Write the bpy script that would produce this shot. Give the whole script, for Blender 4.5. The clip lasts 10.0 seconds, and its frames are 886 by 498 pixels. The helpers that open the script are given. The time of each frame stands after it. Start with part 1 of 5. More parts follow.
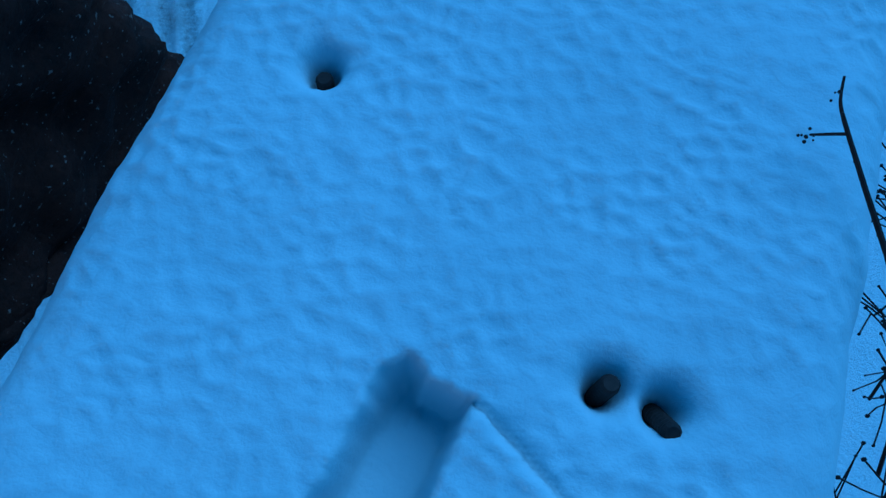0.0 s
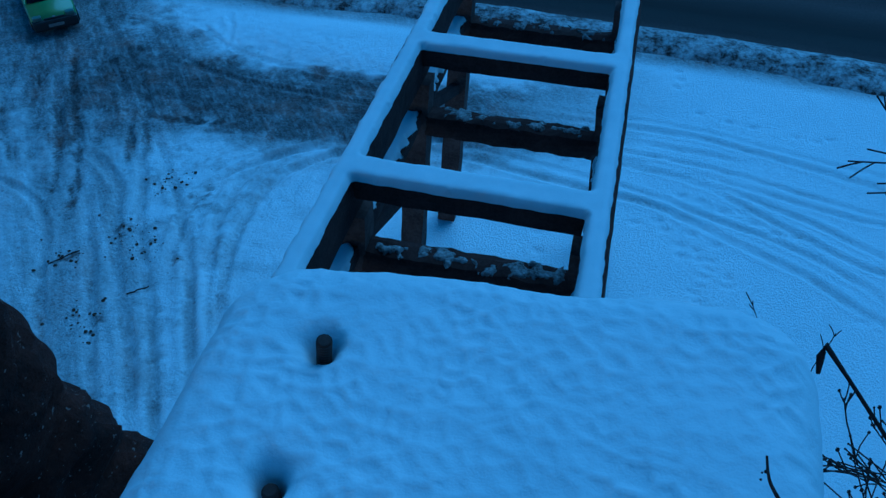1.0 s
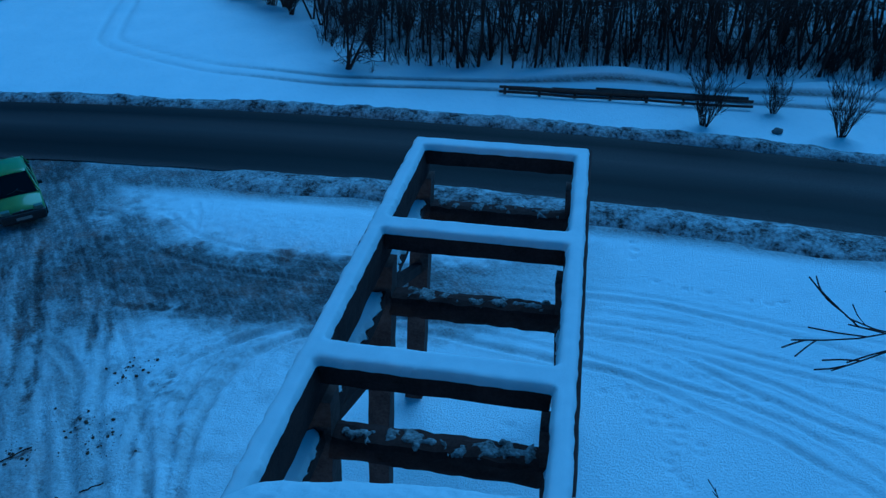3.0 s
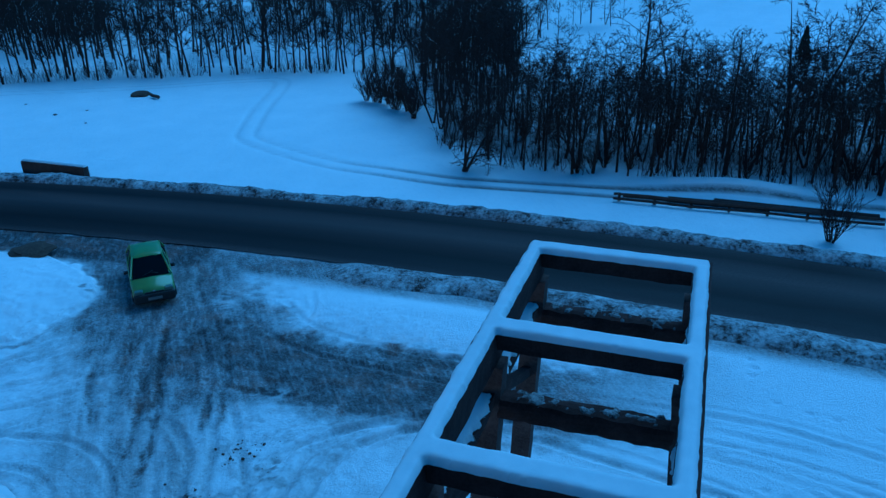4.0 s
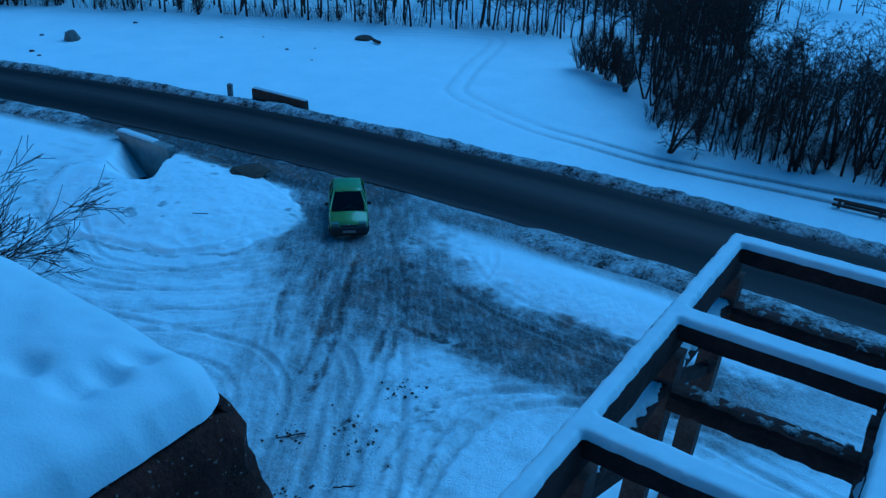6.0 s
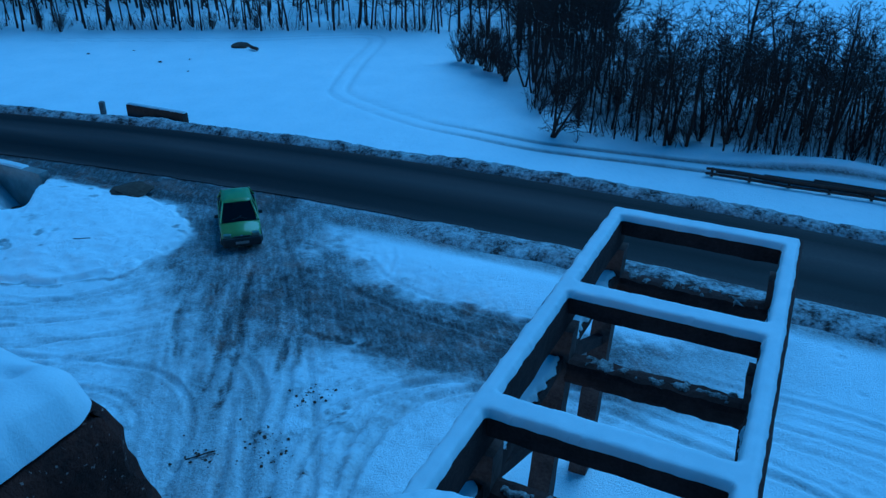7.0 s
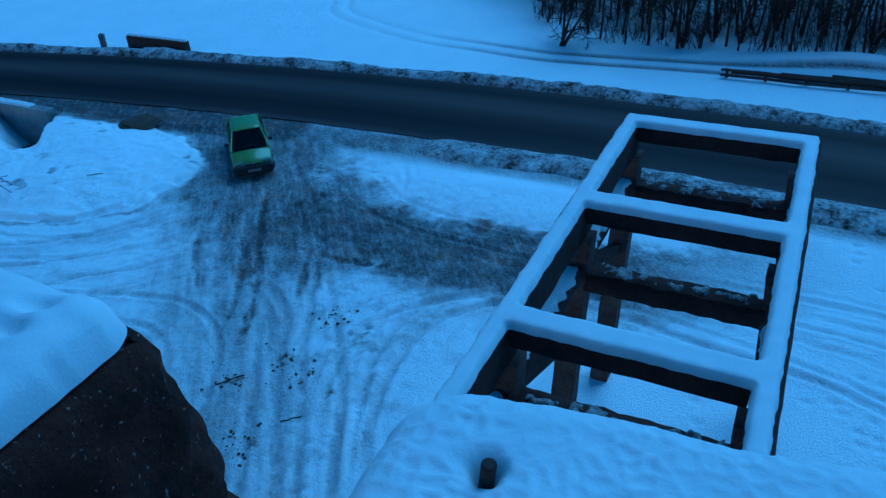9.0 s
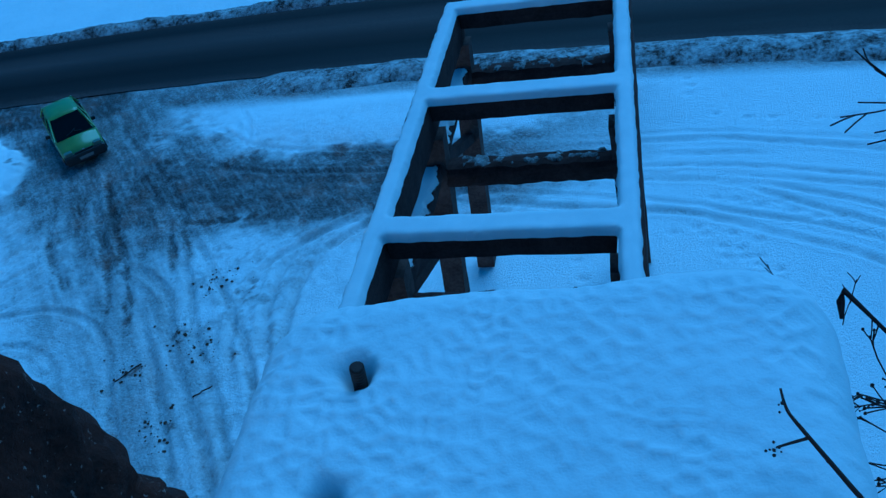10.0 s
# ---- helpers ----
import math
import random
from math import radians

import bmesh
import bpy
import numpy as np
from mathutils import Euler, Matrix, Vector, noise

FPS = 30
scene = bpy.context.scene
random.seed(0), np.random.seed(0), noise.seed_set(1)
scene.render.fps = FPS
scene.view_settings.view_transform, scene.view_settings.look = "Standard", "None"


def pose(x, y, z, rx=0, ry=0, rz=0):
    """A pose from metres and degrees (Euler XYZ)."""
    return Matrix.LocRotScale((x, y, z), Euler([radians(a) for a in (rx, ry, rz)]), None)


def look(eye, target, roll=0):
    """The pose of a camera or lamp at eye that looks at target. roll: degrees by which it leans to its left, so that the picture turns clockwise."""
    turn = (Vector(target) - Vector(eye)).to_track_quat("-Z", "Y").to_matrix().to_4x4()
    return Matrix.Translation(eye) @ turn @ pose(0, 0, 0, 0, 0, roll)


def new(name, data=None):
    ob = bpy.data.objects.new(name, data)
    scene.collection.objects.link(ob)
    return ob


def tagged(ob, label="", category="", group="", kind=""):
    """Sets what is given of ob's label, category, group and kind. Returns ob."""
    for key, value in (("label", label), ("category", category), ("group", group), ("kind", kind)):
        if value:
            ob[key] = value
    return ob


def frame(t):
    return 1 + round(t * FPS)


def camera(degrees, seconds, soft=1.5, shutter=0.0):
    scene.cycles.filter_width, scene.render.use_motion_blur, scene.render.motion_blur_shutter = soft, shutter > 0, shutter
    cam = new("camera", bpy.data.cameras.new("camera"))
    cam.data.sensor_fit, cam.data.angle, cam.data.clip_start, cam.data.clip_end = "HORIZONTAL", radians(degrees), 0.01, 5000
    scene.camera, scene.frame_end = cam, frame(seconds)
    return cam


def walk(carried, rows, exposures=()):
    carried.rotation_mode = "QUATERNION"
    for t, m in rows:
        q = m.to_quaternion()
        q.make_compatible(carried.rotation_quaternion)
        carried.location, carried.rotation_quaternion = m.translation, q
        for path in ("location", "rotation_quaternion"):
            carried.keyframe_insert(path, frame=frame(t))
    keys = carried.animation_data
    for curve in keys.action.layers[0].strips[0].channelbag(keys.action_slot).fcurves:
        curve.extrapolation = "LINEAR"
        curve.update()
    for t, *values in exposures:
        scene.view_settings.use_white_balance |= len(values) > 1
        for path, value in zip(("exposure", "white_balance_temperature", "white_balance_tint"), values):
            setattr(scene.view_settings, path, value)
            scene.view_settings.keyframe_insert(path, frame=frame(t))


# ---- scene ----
cam = camera(59.6, 10.0, soft=1.4)
PATH = [
    (0, (1.329, -3.029, 12.447), (1.096, -2.320, 10.592), 1.3),
    (0.1, (1.330, -3.002, 12.462), (1.065, -2.189, 10.654), -0.2),
    (0.2, (1.335, -2.981, 12.486), (1.013, -2.059, 10.740), -2.4),
    (0.3, (1.341, -2.967, 12.503), (1.030, -1.968, 10.799), -1.0),
    (0.4, (1.341, -2.944, 12.525), (1.038, -1.842, 10.883), 0.1),
    (0.5, (1.343, -2.939, 12.531), (1.02, -1.774, 10.937), -0.4),
    (1, (1.35, -2.912, 12.589), (0.998, -1.528, 11.188), -0.1),
    (1.5, (1.352, -2.907, 12.608), (1.0, -1.461, 11.272), 0.0),
    (2, (1.35, -2.895, 12.637), (0.956, -1.376, 11.397), -1.3),
    (2.5, (1.359, -2.898, 12.661), (1.022, -1.299, 11.509), -0.5),
    (2.7, (1.38, -2.92, 12.694), (1.054, -1.301, 11.565), -0.6),
    (3.8, (1.299, -2.91, 12.747), (0.946, -1.12, 11.93), -0.2),
    (4, (1.24, -3.015, 12.77), (0.625, -1.298, 11.949), -1.2),
    (4.5, (1.126, -2.943, 12.733), (0.135, -1.433, 11.874), -0.1),
    (5, (1.11, -2.925, 12.7), (0.082, -1.446, 11.829), 0.8),
    (6.3, (1.191, -3.013, 12.636), (0.196, -1.536, 11.725), 2.3),
    (6.5, (1.252, -3.037, 12.65), (0.296, -1.537, 11.735), 2.3),
    (7, (1.364, -3.015, 12.626), (0.565, -1.417, 11.728), -0.3),
    (7.5, (1.401, -3.008, 12.599), (0.682, -1.439, 11.589), -4.7),
    (8, (1.402, -3.021, 12.602), (0.681, -1.504, 11.517), -3.2),
    (8.5, (1.355, -3.022, 12.594), (0.67, -1.513, 11.474), -1.9),
    (9, (1.325, -3.03, 12.591), (0.535, -1.543, 11.512), -3.9),
    (9.5, (1.397, -3.006, 12.607), (0.805, -1.455, 11.492), -8.6),
    (10, (1.487, -3.06, 12.595), (1.01, -1.604, 11.31), -13.7),
]
walk(cam, [(t, look(eye, target, roll)) for t, eye, target, roll in PATH],
     exposures=[(0.0, 0.57, 3500, -9), (0.5, 0.42, 3520, -9), (2.5, 0.40, 3550, -9), (4.0, 0.70, 3630, -9), (9.0, 0.74, 3630, -9), (10.0, 0.76, 3590, -9)])

# ---- light: overcast winter dusk ----
world = bpy.data.worlds.new("dusk_sky")
scene.world = world
world.use_nodes = True
wn = world.node_tree.nodes
sky = wn.new("ShaderNodeTexSky")
sky.sky_type = "NISHITA"
sky.sun_disc = False
sky.sun_elevation = radians(4.0)
sky.sun_rotation = radians(200.0)
sky.ozone_density = 4.0
sky.dust_density = 1.0
world.node_tree.links.new(sky.outputs["Color"], wn["Background"].inputs["Color"])
wn["Background"].inputs["Strength"].default_value = 0.10
sun_data = bpy.data.lights.new("sun", "SUN")
sun_data.energy = 1.0
sun_data.angle = radians(55.0)
sun_data.color = (0.56, 0.80, 1.0)
sun = new("sun", sun_data)
sun.matrix_world = look((0, 0, 40), (-10.0, -34.0, 0.0))


# ---- small tools ----
def link_mesh(name, me, parent=None, mats=()):
    for m in mats:
        me.materials.append(m)
    ob = new(name, me)
    if parent is not None:
        ob.parent = parent
    return ob


def part(name, bm, material, parent, label=""):
    me = bpy.data.meshes.new(name)
    bm.to_mesh(me)
    bm.free()
    ob = link_mesh(name, me, parent, (material,))
    if label:
        ob["label"] = label
    return ob


def empty(name, x, y, z, rz=0.0):
    ob = new(name)
    ob.matrix_world = pose(x, y, z, 0, 0, rz)
    return ob


def smooth(ob):
    ob.data.polygons.foreach_set("use_smooth", [True] * len(ob.data.polygons))
    return ob


def box(x0, x1, y0, y1, z0, z1, bevel=0.02, bm=None):
    fresh = bm is None
    bm = bm or bmesh.new()
    m = Matrix.Translation(((x0 + x1) / 2, (y0 + y1) / 2, (z0 + z1) / 2)) @ Matrix.Diagonal((x1 - x0, y1 - y0, z1 - z0, 1))
    got = bmesh.ops.create_cube(bm, size=1, matrix=m)
    if bevel > 0:
        edges = list({e for v in got["verts"] for e in v.link_edges})
        bmesh.ops.bevel(bm, geom=edges, offset=bevel, segments=2, affect="EDGES", profile=0.6)
    return bm


def rough_box(x0, x1, y0, y1, z0, z1, cell=0.12, amount=0.03, scale=3.0, bevel=0.03, seed=0.0):
    """A box cut into cells whose faces are uneven, as worn concrete or timber is."""
    bm = bmesh.new()
    nx, ny, nz = (max(1, min(90, int((b - a) / cell))) for a, b in ((x0, x1), (y0, y1), (z0, z1)))
    seen = {}

    def vert(i, j, k):
        key = (i, j, k)
        if key not in seen:
            p = Vector((x0 + (x1 - x0) * i / nx, y0 + (y1 - y0) * j / ny, z0 + (z1 - z0) * k / nz))
            c = Vector(((x0 + x1) / 2, (y0 + y1) / 2, (z0 + z1) / 2))
            on = [(i in (0, nx)), (j in (0, ny)), (k in (0, nz))]
            q = p.copy()
            if sum(on) >= 2:
                for a in range(3):
                    if on[a]:
                        q[a] += bevel * (1 if p[a] < c[a] else -1)
            n = noise.noise_vector(p * scale + Vector((seed, seed * 2.3, 0)))
            n2 = noise.noise_vector(p * scale * 4 + Vector((seed, 0, seed)))
            for a in range(3):
                if on[a]:
                    q[a] += amount * n[a] + amount * 0.4 * n2[a]
            seen[key] = bm.verts.new(q)
        return seen[key]

    for i in range(nx):
        for j in range(ny):
            bm.faces.new([vert(i, j, 0), vert(i, j + 1, 0), vert(i + 1, j + 1, 0), vert(i + 1, j, 0)])
            bm.faces.new([vert(i, j, nz), vert(i + 1, j, nz), vert(i + 1, j + 1, nz), vert(i, j + 1, nz)])
    for i in range(nx):
        for k in range(nz):
            bm.faces.new([vert(i, 0, k), vert(i + 1, 0, k), vert(i + 1, 0, k + 1), vert(i, 0, k + 1)])
            bm.faces.new([vert(i, ny, k), vert(i, ny, k + 1), vert(i + 1, ny, k + 1), vert(i + 1, ny, k)])
    for j in range(ny):
        for k in range(nz):
            bm.faces.new([vert(0, j, k), vert(0, j, k + 1), vert(0, j + 1, k + 1), vert(0, j + 1, k)])
            bm.faces.new([vert(nx, j, k), vert(nx, j + 1, k), vert(nx, j + 1, k + 1), vert(nx, j, k + 1)])
    return bm


def tube(verts, faces, pts, radii, sides):
    """Adds a tapered tube along pts to the lists."""
    base = len(verts)
    for n, (p, r) in enumerate(zip(pts, radii)):
        a = (pts[min(n + 1, len(pts) - 1)] - pts[max(n - 1, 0)]).normalized()
        u = a.orthogonal().normalized()
        w = a.cross(u)
        for s in range(sides):
            q = 2 * math.pi * s / sides
            verts.append(p + (u * math.cos(q) + w * math.sin(q)) * r)
    for n in range(len(pts) - 1):
        for s in range(sides):
            a, b = base + n * sides + s, base + n * sides + (s + 1) % sides
            faces.append((a, b, b + sides, a + sides))
    faces.append(tuple(base + (len(pts) - 1) * sides + s for s in range(sides)))


def tube_mesh(name, tubes, sides=5):
    verts, faces = [], []
    for pts, radii in tubes:
        tube(verts, faces, [Vector(p) for p in pts], radii, sides)
    me = bpy.data.meshes.new(name)
    me.from_pydata(verts, [], faces)
    return me


def smoothstep(a, b, x):
    q = np.clip((x - a) / (b - a), 0, 1)
    return q * q * (3 - 2 * q)


# value noise on arrays
LATTICE = np.random.RandomState(7).rand(256, 256)


def vnoise(x, y):
    xi, yi = np.floor(x).astype(int), np.floor(y).astype(int)
    fx, fy = x - xi, y - yi
    fx, fy = fx * fx * (3 - 2 * fx), fy * fy * (3 - 2 * fy)
    g = lambda i, j: LATTICE[(xi + i) & 255, (yi + j) & 255]
    return (g(0, 0) * (1 - fx) + g(1, 0) * fx) * (1 - fy) + (g(0, 1) * (1 - fx) + g(1, 1) * fx) * fy


def fbm(x, y, octaves=4):
    total, amp = 0.0, 0.5
    for o in range(octaves):
        total = total + amp * vnoise(x * 2**o + 17.3 * o, y * 2**o + 9.1 * o)
        amp *= 0.5
    return total


def along(x, y, pts):
    """Distance from a polyline and the length run along it, for arrays."""
    best = np.full(x.shape, 1e9)
    run = np.zeros(x.shape)
    side = np.zeros(x.shape)
    s0 = 0.0
    for (ax, ay), (bx, by) in zip(pts[:-1], pts[1:]):
        dx, dy = bx - ax, by - ay
        ln = math.hypot(dx, dy)
        q = np.clip(((x - ax) * dx + (y - ay) * dy) / ln**2, 0, 1)
        ex, ey = x - ax - q * dx, y - ay - q * dy
        d = np.hypot(ex, ey)
        m = d < best
        best = np.where(m, d, best)
        run = np.where(m, s0 + q * ln, run)
        side = np.where(m, np.sign(dx * ey - dy * ex), side)
        s0 += ln
    return best, run, side


def curve_pts(pts, n=8):
    """A smooth line through a few points."""
    out = []
    p = [pts[0]] + list(pts) + [pts[-1]]
    for i in range(1, len(p) - 2):
        for k in range(n):
            q = k / n
            out.append(tuple(0.5 * (2 * p[i][a] + (p[i + 1][a] - p[i - 1][a]) * q + (2 * p[i - 1][a] - 5 * p[i][a] + 4 * p[i + 1][a] - p[i + 2][a]) * q**2
                                    + (3 * p[i][a] - p[i - 1][a] - 3 * p[i + 1][a] + p[i + 2][a]) * q**3) for a in range(len(pts[0]))))
    out.append(tuple(pts[-1]))
    return out


# ---- materials ----
def material(name):
    m = bpy.data.materials.new(name)
    m.use_nodes = True
    return m, m.node_tree.nodes, m.node_tree.links, m.node_tree.nodes["Principled BSDF"]


def noise_node(nodes, links, coord, scale, detail=6.0, rough=0.6, stretch=None):
    t = nodes.new("ShaderNodeTexNoise")
    t.inputs["Scale"].default_value, t.inputs["Detail"].default_value, t.inputs["Roughness"].default_value = scale, detail, rough
    if stretch:
        mp = nodes.new("ShaderNodeMapping")
        mp.inputs["Scale"].default_value = stretch
        links.new(coord, mp.inputs["Vector"])
        coord = mp.outputs["Vector"]
    links.new(coord, t.inputs["Vector"])
    return t.outputs["Fac"]


def ramp(nodes, links, fac, stops):
    r = nodes.new("ShaderNodeValToRGB")
    els = r.color_ramp.elements
    while len(els) < len(stops):
        els.new(0.5)
    for e, (p, c) in zip(els, stops):
        e.position, e.color = p, (*c, 1) if len(c) == 3 else c
    links.new(fac, r.inputs["Fac"])
    return r.outputs["Color"]


def mix(nodes, links, fac, a, b, kind="MIX"):
    n = nodes.new("ShaderNodeMix")
    n.data_type, n.blend_type = "RGBA", kind
    for value, socket in ((fac, n.inputs["Factor"]), (a, n.inputs["A"]), (b, n.inputs["B"])):
        if isinstance(value, (int, float)):
            socket.default_value = value
        elif isinstance(value, tuple):
            socket.default_value = (*value, 1)
        else:
            links.new(value, socket)
    return n.outputs["Result"]


def math_node(nodes, links, op, a, b=0.0):
    n = nodes.new("ShaderNodeMath")
    n.operation = op
    for value, socket in ((a, n.inputs[0]), (b, n.inputs[1])):
        if isinstance(value, (int, float)):
            socket.default_value = value
        else:
            links.new(value, socket)
    return n.outputs[0]


def bump(nodes, links, bsdf, height, distance, strength=1.0):
    b = nodes.new("ShaderNodeBump")
    b.inputs["Distance"].default_value, b.inputs["Strength"].default_value = distance, strength
    links.new(height, b.inputs["Height"])
    links.new(b.outputs["Normal"], bsdf.inputs["Normal"])


def coords(nodes, kind="Object"):
    return nodes.new("ShaderNodeTexCoord").outputs[kind]


def snow_material(name, grain=90.0, distance=0.004):
    m, n, l, b = material(name)
    c = coords(n)
    big = noise_node(n, l, c, 2.5)
    l.new(ramp(n, l, big, [(0.3, (0.61, 0.62, 0.63)), (0.7, (0.70, 0.70, 0.70))]), b.inputs["Base Color"])
    b.inputs["Roughness"].default_value = 0.65
    b.inputs["Specular IOR Level"].default_value = 0.25
    fine = noise_node(n, l, c, grain, 4)
    bump(n, l, b, fine, distance, 0.6)
    return m


SNOW = snow_material("snow")
SNOW_OLD = snow_material("settled_snow", 40.0, 0.01)


def ground_material():
    m, n, l, b = material("trampled_snow_ground")
    c = coords(n)
    dirt_shade = n.new("ShaderNodeAttribute")
    dirt_shade.attribute_name = "dirt_shade"
    d = dirt_shade.outputs["Fac"]
    patch = noise_node(n, l, c, 1.1, 8, 0.7)
    streak = noise_node(n, l, c, 9.0, 9, 0.8)
    clean = ramp(n, l, noise_node(n, l, c, 0.35), [(0.3, (0.86, 0.87, 0.88)), (0.7, (0.94, 0.94, 0.94))])
    brown = noise_node(n, l, c, 0.8, 4)
    deep = mix(n, l, ramp(n, l, brown, [(0.5, (0, 0, 0)), (0.65, (1, 1, 1))]), (0.040, 0.033, 0.030), (0.10, 0.062, 0.042))
    wob = math_node(n, l, "MULTIPLY_ADD", patch, 0.8)
    wob.node.inputs[2].default_value = -0.4
    st = math_node(n, l, "MULTIPLY_ADD", streak, 1.9)
    st.node.inputs[2].default_value = -0.95
    turn = n.new("ShaderNodeMapping")
    turn.inputs["Rotation"].default_value = (0, 0, radians(51.5))
    l.new(c, turn.inputs["Vector"])
    drawn = noise_node(n, l, turn.outputs["Vector"], 1.0, 6, 0.65, (0.7, 8.0, 1.0))
    dr = math_node(n, l, "MULTIPLY_ADD", drawn, 0.7)
    dr.node.inputs[2].default_value = -0.35
    wobble = math_node(n, l, "ADD", math_node(n, l, "ADD", wob, st), dr)
    gate = math_node(n, l, "MULTIPLY", d, 1.2)
    amount = math_node(n, l, "MULTIPLY_ADD", wobble, gate)
    l.new(d, amount.node.inputs[2])
    fac = ramp(n, l, amount, [(0.03, (0, 0, 0)), (0.26, (0.42, 0.42, 0.42)), (0.6, (0.86, 0.86, 0.86)), (0.9, (1, 1, 1))])
    packed = ramp(n, l, noise_node(n, l, turn.outputs["Vector"], 1.0, 5, 0.6, (1.8, 4.5, 1.0)), [(0.50, (0, 0, 0)), (0.72, (0.30, 0.30, 0.30))])
    clods = ramp(n, l, noise_node(n, l, c, 7.5, 4, 0.6), [(0.62, (0, 0, 0)), (0.70, (0.55, 0.55, 0.55))])
    some = ramp(n, l, d, [(0.06, (0, 0, 0)), (0.22, (1, 1, 1))])
    lighter = mix(n, l, packed, fac, (0.16, 0.16, 0.16))
    fac = mix(n, l, mix(n, l, 1.0, clods, some, "MULTIPLY"), lighter, (0.9, 0.9, 0.9))
    l.new(mix(n, l, fac, clean, deep), b.inputs["Base Color"])
    l.new(ramp(n, l, fac, [(0, (0.65, 0.65, 0.65)), (1, (0.42, 0.42, 0.42))]), b.inputs["Roughness"])
    b.inputs["Specular IOR Level"].default_value = 0.3
    h = math_node(n, l, "ADD", noise_node(n, l, c, 16.0, 8, 0.65), patch)
    bump(n, l, b, h, 0.06, 0.9)
    return m


def asphalt_material():
    m, n, l, b = material("wet_asphalt")
    c = coords(n)
    uv = n.new("ShaderNodeAttribute")
    uv.attribute_name = "across"
    streaks = noise_node(n, l, c, 0.5, 7, 0.65, (0.12, 1.6, 1.0))
    fine = noise_node(n, l, c, 14.0, 8, 0.7)
    col = ramp(n, l, streaks, [(0.3, (0.005, 0.0045, 0.004)), (0.6, (0.010, 0.0085, 0.008)), (0.8, (0.028, 0.023, 0.021))])
    lanes = ramp(n, l, uv.outputs["Fac"], [(0.0, (1, 1, 1)), (0.09, (0.3, 0.3, 0.3)), (0.26, (0.02, 0.02, 0.02)), (0.42, (0.3, 0.3, 0.3)), (0.58, (0.95, 0.95, 0.95)), (0.72, (0.6, 0.6, 0.6)), (0.82, (0.08, 0.08, 0.08)), (0.92, (0.25, 0.25, 0.25)), (1.0, (1, 1, 1))])
    slush = ramp(n, l, fine, [(0.35, (0.040, 0.032, 0.029)), (0.7, (0.11, 0.088, 0.080))])
    f2 = mix(n, l, 1.0, lanes, ramp(n, l, streaks, [(0.35, (0.6, 0.6, 0.6)), (0.7, (1, 1, 1))]), "MULTIPLY")
    l.new(mix(n, l, f2, col, slush), b.inputs["Base Color"])
    l.new(ramp(n, l, streaks, [(0.3, (0.6, 0.6, 0.6)), (0.7, (0.8, 0.8, 0.8))]), b.inputs["Roughness"])
    b.inputs["Specular IOR Level"].default_value = 0.12
    bump(n, l, b, fine, 0.01, 0.5)
    return m


def two_tone(name, dark, light, scale=4.0, rough=0.85, relief=0.01, fine_scale=40.0, stretch=None, specks=None, ends=(0.32, 0.68)):
    m, n, l, b = material(name)
    c = coords(n)
    big = noise_node(n, l, c, scale, 8, 0.65, stretch)
    small = noise_node(n, l, c, fine_scale, 6, 0.7, stretch)
    both = math_node(n, l, "MULTIPLY_ADD", small, 0.45)
    half = math_node(n, l, "MULTIPLY", big, 0.55)
    l.new(half, both.node.inputs[2])
    col = ramp(n, l, both, [(ends[0], dark), (ends[1], light)])
    if specks:
        sp = ramp(n, l, noise_node(n, l, c, specks[0], 3, 0.5), [(specks[1], (0, 0, 0)), (specks[1] + 0.05, (1, 1, 1))])
        col = mix(n, l, sp, col, specks[2])
    l.new(col, b.inputs["Base Color"])
    b.inputs["Roughness"].default_value = rough
    b.inputs["Specular IOR Level"].default_value = 0.25
    bump(n, l, b, both, relief, 0.9)
    return m


def plain(name, color, rough=0.5, metal=0.0, scale=12.0, vary=0.15):
    m, n, l, b = material(name)
    c = coords(n)
    f = noise_node(n, l, c, scale, 5)
    lo, hi = tuple(v * (1 - vary) for v in color), tuple(min(1, v * (1 + vary)) for v in color)
    l.new(ramp(n, l, f, [(0.3, lo), (0.7, hi)]), b.inputs["Base Color"])
    b.inputs["Roughness"].default_value, b.inputs["Metallic"].default_value = rough, metal
    return m


GROUND = ground_material()
ASPHALT = asphalt_material()
BANK = two_tone("dirty_ploughed_snow", (0.026, 0.020, 0.017), (0.55, 0.55, 0.55), 1.3, 0.75, 0.08, 6.0, None, None, (0.41, 0.61))
DARK_CONCRETE = two_tone("dark_weathered_concrete", (0.010, 0.006, 0.005), (0.060, 0.034, 0.026), 2.5, 0.95, 0.012, 22.0)
# the trestle's concrete again, lightened: light on the legs is put into the colour
LEG_CONCRETE = two_tone("lit_leg_concrete", (0.018, 0.012, 0.010), (0.115, 0.082, 0.068), 2.2, 0.95, 0.012, 20.0)
ROCK_CONCRETE = two_tone("rust_stained_concrete", (0.007, 0.0045, 0.0035), (0.062, 0.024, 0.013), 3.2, 0.95, 0.06, 24.0, None, (42.0, 0.66, (0.22, 0.17, 0.14)))
CONCRETE = two_tone("grey_concrete", (0.13, 0.13, 0.125), (0.30, 0.30, 0.29), 1.5, 0.85, 0.01, 25.0)
RUST = two_tone("rusty_steel", (0.012, 0.010, 0.009), (0.05, 0.032, 0.024), 30.0, 0.7, 0.002, 160.0)
BARK = two_tone("dark_bark", (0.014, 0.011, 0.010), (0.050, 0.037, 0.031), 3.0, 0.95, 0.01, 30.0)
TWIG = two_tone("thin_twig_bark", (0.014, 0.010, 0.009), (0.045, 0.032, 0.027), 6.0, 0.9, 0.004, 50.0)
